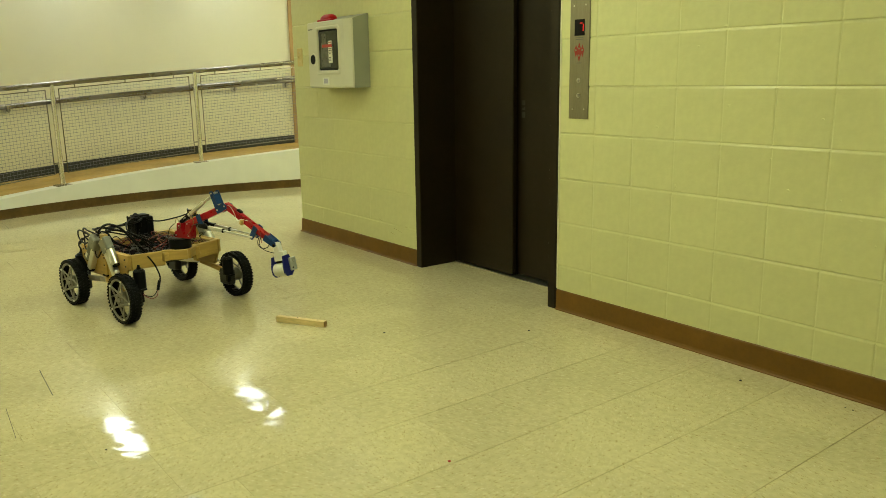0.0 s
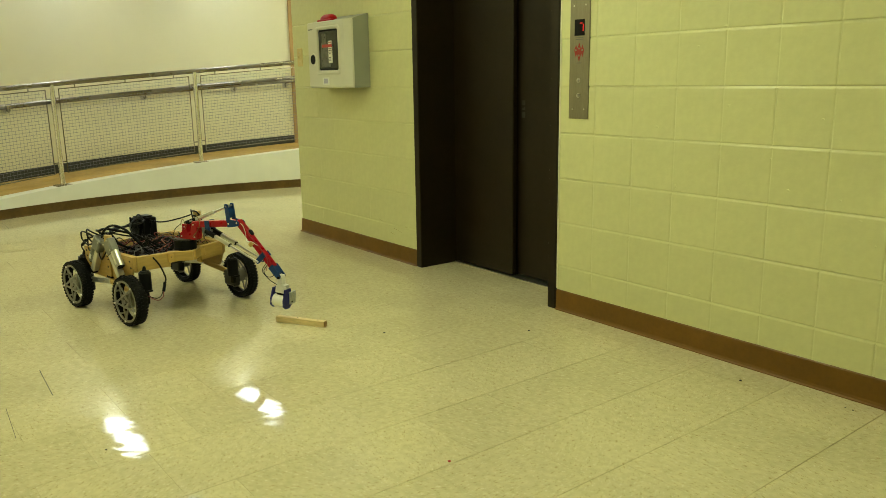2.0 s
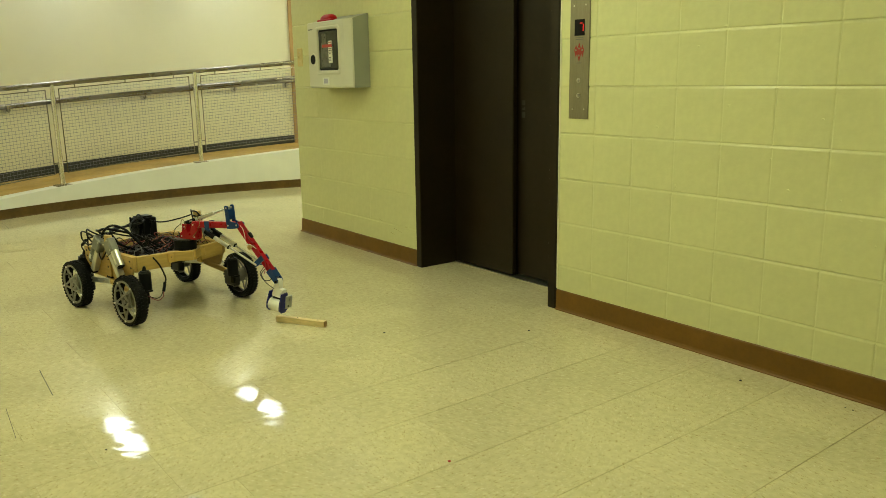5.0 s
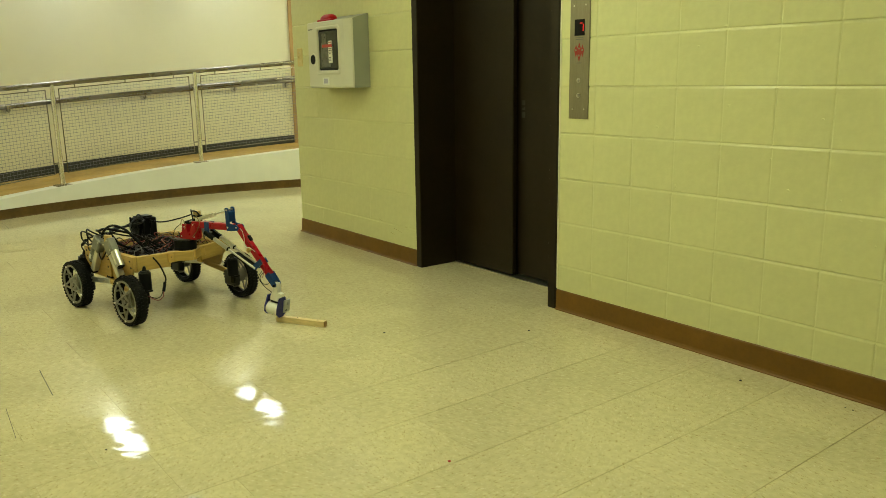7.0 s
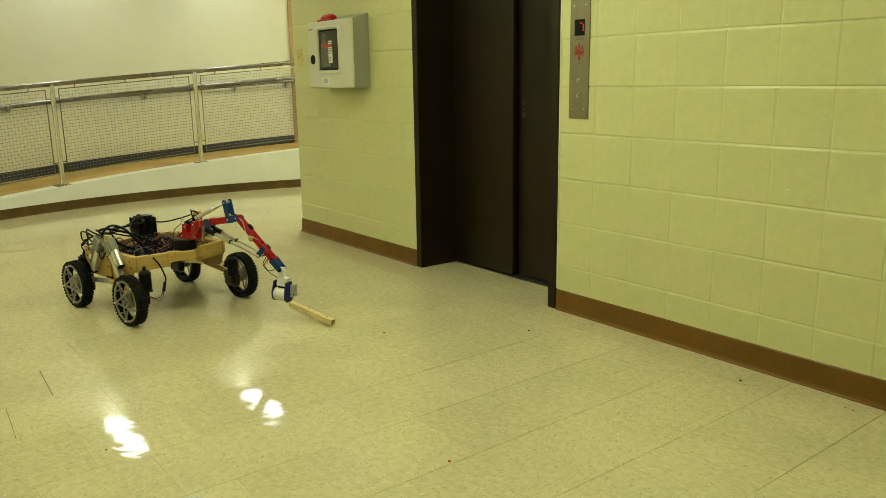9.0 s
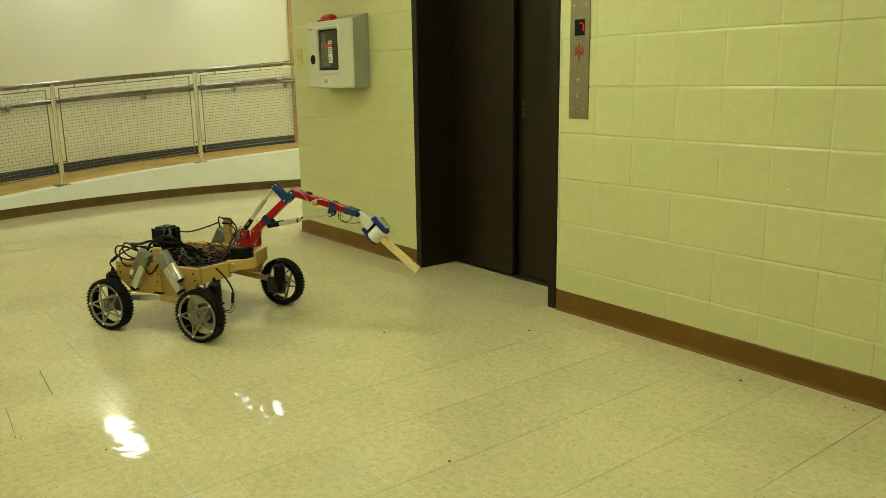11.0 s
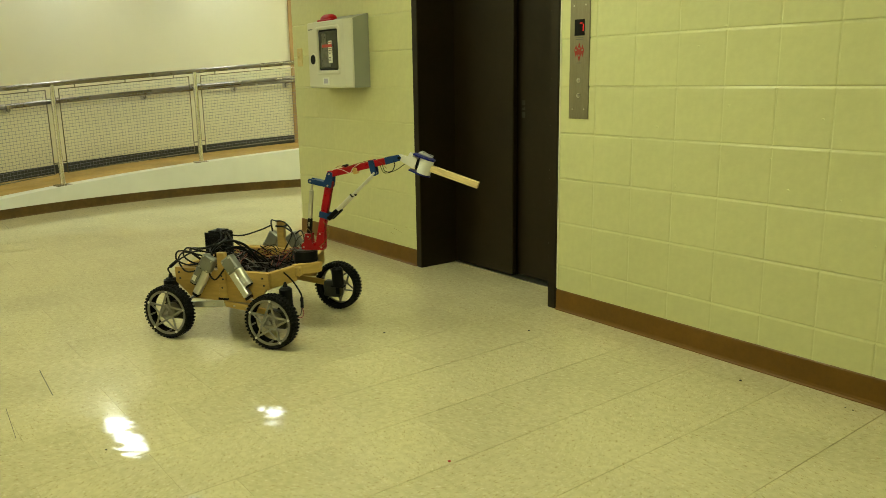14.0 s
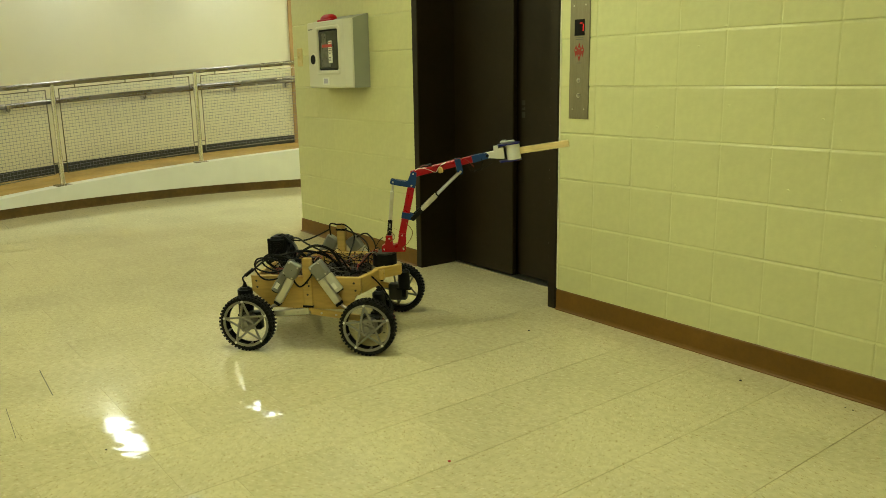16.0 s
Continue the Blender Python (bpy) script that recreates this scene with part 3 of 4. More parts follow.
REDARM = mat("red_painted_tube", (0.33, 0.0025, 0.009), 0.3, vary=0.15, scale=20, grain=0.12, grain_scale=90, spec=0.3)
BLUE = mat("blue_printed_bracket", (0.010, 0.042, 0.135), 0.38, spec=0.25, vary=0.12, scale=25)
NAVY = mat("navy_plastic", (0.008, 0.012, 0.13), 0.35, spec=0.3, vary=0.1, scale=25)
SERVOGREY = mat("pale_grey_servo", (0.36, 0.36, 0.33), 0.4, vary=0.12, scale=30)
WHITE = mat("white_plastic", (0.72, 0.70, 0.62), 0.42, vary=0.05, scale=18)
PCB = mat("circuit_board", (0.014, 0.011, 0.013), 0.45, spec=0.3, vary=0.5, scale=60)
DARKBOLT = mat("dark_bolt", (0.03, 0.025, 0.02), 0.5)
COLORS = {"black": BLACK, "red": mat("red_wire", (0.2, 0.02, 0.015), 0.4), "orange": mat("orange_wire", (0.36, 0.13, 0.05), 0.4),
          "grey": mat("grey_wire", (0.15, 0.145, 0.13), 0.4), "white": mat("white_wire", (0.6, 0.58, 0.5), 0.4),
          "yellow": mat("yellow_wire", (0.17, 0.12, 0.025), 0.4), "brown": mat("brown_wire", (0.05, 0.025, 0.012), 0.4)}

HX, HY, RW = 0.251, 0.297, 0.1145


def spline(pts, n=6):
    """A smooth line through points."""
    P = [Vector(p) for p in pts]
    P = [P[0] * 2 - P[1]] + P + [P[-1] * 2 - P[-2]]
    out = []
    for i in range(1, len(P) - 2):
        a, b, c, d = P[i - 1:i + 3]
        for k in range(n):
            t = k / n
            out.append(0.5 * ((2 * b) + (c - a) * t + (2 * a - 5 * b + 4 * c - d) * t * t + (3 * b - a - 3 * c + d) * t ** 3))
    return out + [P[-2]]


robot = tagged(empty("robot_rover"), "four-wheeled wooden robot rover with a red and blue jointed arm", "robot")


def cable(pts, r, color, parent=None, name="cable"):
    return part(name, tube(B(), spline(pts), r, 6), COLORS[color], parent or robot, smooth=True)


# wooden frame: two side boards, a faceted front, a rear board, side panels and posts
def board(a, c, z0, z1, thick, material=PINE, name="frame_board"):
    a, c = Vector((*a, 0)), Vector((*c, 0))
    d = (c - a).normalized()
    m = Matrix(((*d, 0), (-d.y, d.x, 0, 0), (0, 0, 1, 0), (0, 0, 0, 1))).transposed()
    m.translation = (a + c) / 2
    ob = part(name, box(B(), (-(c - a).length / 2, -thick / 2, z0), ((c - a).length / 2, thick / 2, z1), 0.003), material, robot)
    ob.matrix_basis = m
    return ob


ZB0, ZB1 = 0.222, 0.30
for sy in (-1, 1):
    board((-0.245, 0.222 * sy), (0.205, 0.222 * sy), ZB0, ZB1 - 0.004, 0.02)
    board((0.206, 0.226 * sy), (0.243, 0.078 * sy), ZB0 + 0.008, ZB1 - 0.002, 0.022)
    bm = B()
    extrude(bm, [(-0.247, ZB1 - 0.003), (-0.245, ZB0 + 0.012), (-0.165, 0.166), (0.165, 0.166), (0.198, ZB0 + 0.01), (0.212, ZB0 + 0.012), (0.212, ZB1 - 0.003)], 0.2325 * sy, 0.2445 * sy)
    part("side_panel", bm, PLY, robot)
    post = part("post", box(B(), (-0.026, 0.240 * sy - 0.012, 0.156), (0.012, 0.240 * sy + 0.012, 0.375 if sy < 0 else 0.425), 0.003), PINE, robot)
    for z in (0.275, 0.262, 0.225):
        part("bolt", rod(B(), (-0.007 + 0.006 * (z == 0.262), 0.251 * sy, z), (-0.007 + 0.006 * (z == 0.262), 0.2545 * sy, z), 0.0042, seg=8), DARKBOLT, post)
    strap = 0.395 if sy > 0 else 0.172
    bm = B()
    for x0, x1, y0, y1 in ((-0.029, 0.015, -0.0155, -0.0125), (-0.029, 0.015, 0.0125, 0.0155), (-0.029, -0.0265, -0.0125, 0.0125), (0.0125, 0.015, -0.0125, 0.0125)):
        box(bm, (x0, 0.240 * sy + y0, strap), (x1, 0.240 * sy + y1, strap + 0.008))
    part("strap", bm, BLACK, post, "black cable tie")
    for x, z in ((0.185, 0.276), (0.191, 0.246), (-0.225, 0.276), (-0.222, 0.25)):
        part("bolt", rod(B(), (x, 0.244 * sy, z), (x, 0.2475 * sy, z), 0.0045, seg=8), DARKBOLT, robot)
board((0.238, -0.088), (0.318, 0.0), ZB0 + 0.034, ZB1 + 0.002, 0.024)
board((0.318, 0.0), (0.238, 0.088), ZB0 + 0.034, ZB1 + 0.002, 0.024)
board((0.245, -0.095), (0.245, 0.095), ZB0 + 0.03, ZB1 - 0.006, 0.05)
board((-0.24, -0.212), (-0.24, 0.212), ZB0, ZB1 - 0.004, 0.02)
part("bolt", rod(B(), (0.2625, -0.083, 0.279), (0.268, -0.089, 0.279), 0.005, seg=8), DARKBOLT, robot)
part("deck", box(B(), (-0.228, -0.21, 0.232), (0.22, 0.21, 0.242), 0.001), DARKBOLT, robot, "dark brown deck board")

# suspension arms, wheel motors, actuators with their motors
for sx in (-1, 1):
    for sy in (-1, 1):
        bm = B()
        box(bm, (0, -0.006, -0.013), (0.205, 0.006, 0.013), 0.002, pose(0.004 * sx, 0.252 * sy, 0.157, 0, 6 if sx > 0 else 174, 0))
        arm = part("suspension_arm", bm, PINE if sx > 0 else ALU, robot)
        for dx in (0.05, 0.11):
            part("bolt", rod(B(), (dx * sx, 0.258 * sy, 0.157 - dx * 0.1), (dx * sx, 0.262 * sy, 0.157 - dx * 0.1), 0.004, seg=8), STEEL, arm)
        part("gearbox", box(B(), (HX * sx - 0.042, (HY - 0.05) * sy - 0.02, RW - 0.042), (HX * sx + 0.042, (HY - 0.05) * sy + 0.02, RW + 0.034), 0.006), DARKCAST, robot)
        mx, my = 0.283 * sx, 0.232 * sy
        bm = B()
        # the far front motor hangs lower in its wheel
        crown = 0.210 if sx > 0 and sy > 0 else 0.236
        foot = crown - (0.106 if sx < 0 else 0.078)
        rod(bm, (mx, my, foot), (mx, my, crown), 0.031 if sx < 0 else 0.027, seg=18)
        rod(bm, (mx, my, crown), (mx, my, crown + 0.009), 0.026, 0.018, seg=18)
        box(bm, (mx - 0.034, my - 0.016, foot - 0.008), (mx + 0.034, my + 0.016, foot), 0.002)
        box(bm, (mx - 0.010, my - 0.010, 0.09), (mx + 0.010, my + 0.010, foot - 0.006), 0.002)
        servo = part("steering_motor", bm, BLACK, robot, smooth=True)
        part("motor_cap", rod(B(), (mx, my, crown + 0.009), (mx, my, crown + 0.029), 0.011, 0.005, seg=12), BLACK, servo)
        # linear actuator from the post down to the arm
        top, low = Vector((0.052 * sx - 0.008, 0.258 * sy, 0.338)), Vector((0.150 * sx, 0.262 * sy, 0.19))
        d = (low - top).normalized()
        up = Vector((-d.z, 0, d.x)) * (1 if sx > 0 else -1)
        if up.z < 0:
            up = -up
        bm = B()
        m = Matrix(((*d, 0), (0, 1, 0, 0), (*d.cross(Vector((0, 1, 0))), 0), (0, 0, 0, 1))).transposed()
        m.translation = top
        box(bm, (-0.026, -0.02, -0.030), (0.044, 0.02, 0.030), 0.006, m)
        act = part("actuator_gearbox", bm, CAST, robot)
        bm = B()
        box(bm, (0.04, -0.015, -0.016), (0.158, 0.015, 0.015), 0.004, Matrix.Translation(-up * 0.015) @ m)
        tube_part = part("actuator_tube", bm, ALU, act)
        bm = B()
        box(bm, (0.1585, -0.014, -0.015), (0.170, 0.014, 0.014), 0.003, Matrix.Translation(-up * 0.015) @ m)
        part("tube_end", bm, BLACK, tube_part)
        bm = B()
        rod(bm, top + d * 0.043 + up * 0.018, top + d * 0.122 + up * 0.018, 0.0185, seg=20)
        motor = part("actuator_motor", bm, MOTORGREY if sx < 0 else ALU, act, smooth=True)
        part("motor_end", rod(B(), top + d * 0.122 + up * 0.018, top + d * 0.127 + up * 0.018, 0.0165, seg=20), BLACK, motor)
        bm = B()
        box(bm, (0.082, -0.0004, -0.008), (0.108, 0.0004, 0.008), 0.0, Matrix.Translation(up * 0.018 + Vector((0, 0.0187 * sy, 0))) @ m)
        part("motor_label", bm, PAPER, motor, "white motor label")
        for a, b in ((-0.016, -0.020), (-0.016, 0.020), (0.034, -0.020), (0.034, 0.020)):
            bm = rod(B(), m @ Vector((a, 0.019 * sy, b)), m @ Vector((a, 0.0225 * sy, b)), 0.0035, seg=8)
            part("screw", bm, STEEL, act)
        part("actuator_rod", rod(B(), top + d * 0.168 - up * 0.015, low + d * 0.02, 0.006, seg=10), STEEL, act)

# controller box with a fan and a hump of cable
ctrl = part("controller_box", box(B(), (-0.276, 0.018, 0.2425), (-0.190, 0.118, 0.393), 0.006), BLACK, robot)
bm = B()
for k in range(4):
    n, r = 28, 0.036 - 0.009 * k
    tube(bm, [(-0.233 + r * math.cos(2 * math.pi * i / n), 0.0155, 0.345 + r * math.sin(2 * math.pi * i / n)) for i in range(n + 1)], 0.0014, 5)
for a in range(0, 360, 90):
    c, q = math.cos(radians(a + 45)), math.sin(radians(a + 45))
    rod(bm, (-0.233, 0.0145, 0.345), (-0.233 + 0.039 * c, 0.0145, 0.345 + 0.039 * q), 0.0016, seg=6)
part("fan_grille", bm, BLACK, ctrl)
part("lid", box(B(), (-0.268, 0.028, 0.393), (-0.205, 0.108, 0.401), 0.004), BLACK, ctrl)
for x, y in ((-0.270, 0.024), (-0.196, 0.024)):
    part("corner_post", box(B(), (x - 0.006, y - 0.010, 0.243), (x + 0.006, y - 0.004, 0.396), 0.002), BLACK, ctrl)
for dy, h in ((0.044, 0.392), (0.086, 0.388)):
    cable([(-0.25, dy + 0.02, 0.385), (-0.238, dy + 0.012, h + 0.006), (-0.208, dy, h + 0.003), (-0.183, dy - 0.004, h - 0.02), (-0.175, dy - 0.012, h - 0.06), (-0.165, dy - 0.02, 0.28)], 0.0062, "black")

# electronics on the deck
rnd_r = random.Random(11)
for x, y, w, d, h in ((-0.12, -0.08, 0.10, 0.14, 0.02), (0.02, -0.1, 0.11, 0.15, 0.025), (0.03, 0.08, 0.13, 0.12, 0.02), (-0.12, 0.1, 0.08, 0.13, 0.035),
                      (0.13, 0.02, 0.07, 0.2, 0.02), (-0.19, -0.12, 0.05, 0.09, 0.03)):
    bm = B()
    box(bm, (x - w / 2, y - d / 2, 0.262), (x + w / 2, y + d / 2, 0.265))
    for a, b in ((-1, -1), (-1, 1), (1, -1), (1, 1)):
        rod(bm, (x + a * w * 0.45, y + b * d * 0.45, 0.242), (x + a * w * 0.45, y + b * d * 0.45, 0.263), 0.003, seg=6)
    for _ in range(16):
        a, b = x + rnd_r.uniform(-0.42, 0.42) * w, y + rnd_r.uniform(-0.42, 0.42) * d
        s, t = rnd_r.uniform(0.004, 0.014), rnd_r.uniform(0.004, 0.012)
        box(bm, (a - s, b - t, 0.265), (a + s, b + t, 0.266 + rnd_r.uniform(0.3, 1) * h))
    part("circuit_board", bm, PCB, robot)
names = ["black"] * 13 + ["red"] * 3 + ["orange"] + ["grey"] * 2 + ["brown"] * 4
for k in range(84):
    a = Vector((rnd_r.uniform(-0.2, 0.18), rnd_r.uniform(-0.19, 0.19), rnd_r.uniform(0.268, 0.295)))
    b = Vector((min(0.19, max(-0.21, a.x + rnd_r.uniform(-0.16, 0.16))), min(0.195, max(-0.195, a.y + rnd_r.uniform(-0.2, 0.2))), rnd_r.uniform(0.268, 0.30)))
    mid = [a.lerp(b, f) + Vector((rnd_r.uniform(-0.03, 0.03), rnd_r.uniform(-0.03, 0.03), rnd_r.uniform(0.005, 0.035))) for f in (0.3, 0.7)]
    cable([a, *mid, b], rnd_r.choice((0.0013, 0.0016, 0.0022)), rnd_r.choice(names), name="wire")
# thick black cables looping between the actuators, the posts and the controller
LOOPS = [
    [(-0.283, -0.232, 0.262), (-0.286, -0.24, 0.285), (-0.262, -0.242, 0.303), (-0.232, -0.238, 0.325), (-0.20, -0.16, 0.35), (-0.18, -0.05, 0.32), (-0.20, 0.03, 0.30)],
    [(-0.05, -0.25, 0.345), (-0.12, -0.26, 0.365), (-0.20, -0.24, 0.362), (-0.235, -0.23, 0.325), (-0.19, -0.25, 0.285), (-0.12, -0.27, 0.295), (-0.06, -0.275, 0.33)],
    [(-0.06, -0.25, 0.335), (-0.035, -0.245, 0.39), (0.02, -0.225, 0.422), (0.075, -0.19, 0.40), (0.10, -0.15, 0.34), (0.10, -0.10, 0.28)],
    [(0.04, -0.25, 0.355), (0.01, -0.265, 0.30), (-0.03, -0.27, 0.262), (-0.06, -0.262, 0.30), (-0.03, -0.24, 0.365), (0.03, -0.19, 0.39), (0.09, -0.13, 0.36), (0.11, -0.05, 0.28)],
    [(-0.2, 0.06, 0.385), (-0.15, 0.0, 0.38), (-0.10, -0.10, 0.385), (-0.06, -0.19, 0.39), (-0.02, -0.215, 0.375), (0.02, -0.2, 0.33), (0.02, -0.13, 0.29)],
    [(-0.2, 0.07, 0.38), (-0.14, 0.12, 0.37), (-0.09, 0.20, 0.385), (-0.06, 0.24, 0.40)],
    [(-0.06, 0.25, 0.35), (-0.06, 0.24, 0.42), (-0.02, 0.22, 0.425), (0.02, 0.225, 0.42), (0.06, 0.22, 0.37), (0.05, 0.15, 0.29)],
    [(0.06, 0.25, 0.36), (0.12, 0.2, 0.39), (0.17, 0.14, 0.37), (0.2, 0.08, 0.33)],
    [(0.02, 0.22, 0.40), (0.10, 0.16, 0.385), (0.16, 0.08, 0.36), (0.18, 0.0, 0.30)],
    [(-0.16, -0.1, 0.27), (-0.21, -0.15, 0.33), (-0.19, -0.2, 0.37), (-0.1, -0.235, 0.385), (-0.03, -0.225, 0.40), (0.03, -0.12, 0.36), (0.06, 0.0, 0.28)],
    [(-0.24, 0.06, 0.40), (-0.2, 0.02, 0.415), (-0.14, -0.05, 0.39), (-0.13, -0.14, 0.37), (-0.07, -0.23, 0.36)],
    [(-0.10, -0.262, 0.36), (-0.15, -0.275, 0.378), (-0.205, -0.27, 0.372), (-0.215, -0.265, 0.335), (-0.15, -0.27, 0.318), (-0.08, -0.27, 0.335)],
    [(-0.03, -0.255, 0.37), (-0.10, -0.27, 0.385), (-0.165, -0.26, 0.388), (-0.19, -0.25, 0.35), (-0.15, -0.24, 0.32), (-0.09, -0.2, 0.30)],
    [(-0.20, 0.05, 0.37), (-0.13, -0.02, 0.41), (-0.05, -0.1, 0.40), (0.04, -0.14, 0.37), (0.09, -0.11, 0.30)],
    [(0.14, -0.14, 0.285), (0.185, -0.166, 0.304), (0.216, -0.163, 0.299), (0.262, -0.145, 0.252), (0.298, -0.141, 0.198), (0.311, -0.152, 0.176)],
]
for k, line in enumerate(LOOPS):
    cable(line, 0.0058 if k in (2, 4, 9) else 0.0037, "black")
part("connector", rod(B(), (-0.272, -0.242, 0.296), (-0.238, -0.239, 0.322), 0.0075, seg=12), BLACK, robot)
part("connector", rod(B(), (0.310, -0.152, 0.180), (0.320, -0.169, 0.140), 0.007, seg=10), BLACK, robot)
cable([(0.320, -0.169, 0.141), (0.332, -0.180, 0.120), (0.335, -0.205, 0.110), (0.318, -0.222, 0.118), (0.290, -0.228, 0.128)], 0.0018, "red")
cable([(0.319, -0.170, 0.141), (0.324, -0.186, 0.125), (0.325, -0.205, 0.118), (0.305, -0.22, 0.122), (0.286, -0.226, 0.13)], 0.0018, "black")
for k in range(8):
    y = rnd_r.uniform(-0.04, 0.05)
    cable([(0.13, y, 0.27), (0.17 + rnd_r.uniform(-0.02, 0.02), y + rnd_r.uniform(-0.06, 0.06), 0.33), (0.22, rnd_r.uniform(-0.06, 0.06), 0.36), (0.25, rnd_r.uniform(-0.05, 0.05), 0.30)],
          0.0018, rnd_r.choice(("orange", "red", "brown", "black", "grey")), name="wire")


# wheels
def wheel(x, y):
    hub = empty("wheel", pose(x, y, RW), robot)
    side = -1 if y < 0 else 1
    prof = [(0.097, -0.022), (0.104, -0.027), (0.110, -0.025), (0.1135, -0.015), (0.114, 0.0), (0.1135, 0.015), (0.110, 0.025), (0.104, 0.027), (0.097, 0.022)]
    n = 56
    bm = B()
    rings = [[bm.verts.new((r * math.cos(2 * math.pi * k / n), yy, r * math.sin(2 * math.pi * k / n))) for r, yy in prof] for k in range(n)]
    for k in range(n):
        A, C = rings[k], rings[(k + 1) % n]
        for j in range(len(prof)):
            bm.faces.new((A[j], A[(j + 1) % len(prof)], C[(j + 1) % len(prof)], C[j]))
    for k in range(44):
        a = 360 * k / 44
        for yy, tw, top in ((-0.0195, 14, 0.1165), (0.0, 0, 0.118), (0.0195, -14, 0.1165)):
            box(bm, (0.108, -0.0068, -0.004), (top, 0.0068, 0.004), 0.0, pose(0, 0, 0, 0, a + (4.1 if yy == 0 else 0), 0) @ pose(0, yy, 0, tw, 0, 0))
    part("tyre", bm, RUBBER, hub, smooth=True)
    for yy, name in ((0.022 * side, "rim"), (-0.016 * side, "inner_rim")):
        bm = B()
        m = 48
        rr = [(0.0895, -0.003), (0.099, -0.003), (0.099, 0.003), (0.0895, 0.003)]
        rings = [[bm.verts.new((r * math.cos(2 * math.pi * k / m), yy + h, r * math.sin(2 * math.pi * k / m))) for r, h in rr] for k in range(m)]
        for k in range(m):
            A, C = rings[k], rings[(k + 1) % m]
            for j in range(4):
                bm.faces.new((A[j], A[(j + 1) % 4], C[(j + 1) % 4], C[j]))
        if name == "rim":
            pts = [Vector((0.090 * math.cos(2 * math.pi * k / 5), 0, 0.090 * math.sin(2 * math.pi * k / 5))) for k in range(5)]
            for k in range(5):
                a, c = pts[k], pts[(k + 2) % 5]
                d = (c - a).normalized()
                mm = Matrix(((*d, 0), (0, 1, 0, 0), (*d.cross(Vector((0, 1, 0))), 0), (0, 0, 0, 1))).transposed()
                mm.translation = (a + c) / 2 + Vector((0, yy, 0))
                L = (c - a).length / 2
                box(bm, (-L, -0.0028, -0.0042), (L, 0.0028, 0.0042), 0.001, mm)
            # a triangle of bars round the axle nut
            tri = [Vector((0.036 * math.cos(2 * math.pi * k / 3 + 0.5), 0, 0.036 * math.sin(2 * math.pi * k / 3 + 0.5))) for k in range(3)]
            for k in range(3):
                a, c = tri[k], tri[(k + 1) % 3]
                d = (c - a).normalized()
                mm = Matrix(((*d, 0), (0, 1, 0, 0), (*d.cross(Vector((0, 1, 0))), 0), (0, 0, 0, 1))).transposed()
                mm.translation = (a + c) / 2 + Vector((0, yy, 0))
                L = (c - a).length / 2
                box(bm, (-L, -0.0035, -0.0036), (L, 0.0035, 0.0036), 0.001, mm)
            rod(bm, (0, yy - 0.008 * side, 0), (0, yy + 0.005 * side, 0), 0.010, seg=12)
        part(name, bm, PRINTGREY if name == "rim" else BLACK, hub)
        if name == "rim":
            for p in pts:
                q = p * 1.06
                part("rim_bolt", rod(B(), q + Vector((0, yy, 0)), q + Vector((0, yy + 0.007 * side, 0)), 0.005, seg=8), WHITE, hub)
    for k in range(5):
        a = 2 * math.pi * (k + 0.5) / 5
        bm = rod(B(), (0.092 * math.cos(a), -0.014 * side, 0.092 * math.sin(a)), (0.092 * math.cos(a), 0.018 * side, 0.092 * math.sin(a)), 0.004, seg=8)
        part("spacer_rod", bm, PRINTGREY, hub)
    part("hub", rod(B(), (0, -0.03 * side, 0), (0, 0.008 * side, 0), 0.034, seg=20), PRINTGREY, hub)
    for ob in hub.children:
        ob.data.transform(Matrix.Scale(RW / 0.118, 4))
    return hub


WHEELS = [(wheel(sx * HX, sy * HY), sx, sy) for sx in (-1, 1) for sy in (-1, 1)]

# turret and arm; in the arm's plane: distance from the turret's axis, and height
TX, SR, SZ, L1, L2 = 0.250, 0.081, 0.425, 0.264, 0.313
bm = B()
rod(bm, (0.004, 0, 0.295), (0.004, 0, 0.348), 0.051, seg=36)
turret = part("turret", bm, BLACK, robot, smooth=True)
part("turret_ring", rod(B(), (0.004, 0, 0.348), (0.004, 0, 0.354), 0.047, seg=36), DARKCAST, turret)
bm = B()
extrude(bm, [(-0.006, 0.354), (0.092, 0.354), (0.096, 0.364), (0.098, 0.432), (0.070, 0.432), (0.061, 0.390), (0.042, 0.382), (0.039, 0.424), (0.013, 0.424), (0.008, 0.388), (-0.006, 0.378)], -0.018, 0.018)
part("shoulder_bracket", bm, REDARM, turret)
for x, z in ((SR, SZ), (0.026, 0.412), (0.004, 0.366), (0.085, 0.366)):
    part("bolt", rod(B(), (x, -0.0205, z), (x, 0.0205, z), 0.0036, seg=10), STEEL, turret)

upper = part("upper_arm", box(B(), (-0.012, -0.015, -0.015), (0.232, 0.015, 0.015), 0.003), REDARM, robot)
bm = B()
for y in (-0.021, 0.017):
    extrude(bm, [(0.208, -0.016), (0.236, -0.016), (0.272, -0.011), (0.276, 0.004), (0.268, 0.012), (0.240, 0.016), (0.227, 0.020), (0.225, 0.086), (0.220, 0.090), (0.210, 0.090), (0.205, 0.086), (0.206, 0.016)], y, y + 0.004)
box(bm, (0.204, -0.017, 0.025), (0.226, 0.017, 0.072), 0.002)
part("elbow_bracket", bm, BLUE, upper, "blue printed lever bracket")
for x, z in ((L1, 0.002), (0.215, 0.0), (0.215, 0.079)):
    part("bolt", rod(B(), (x, -0.023, z), (x, 0.023, z), 0.004, seg=10), STEEL, upper)
bm = B()
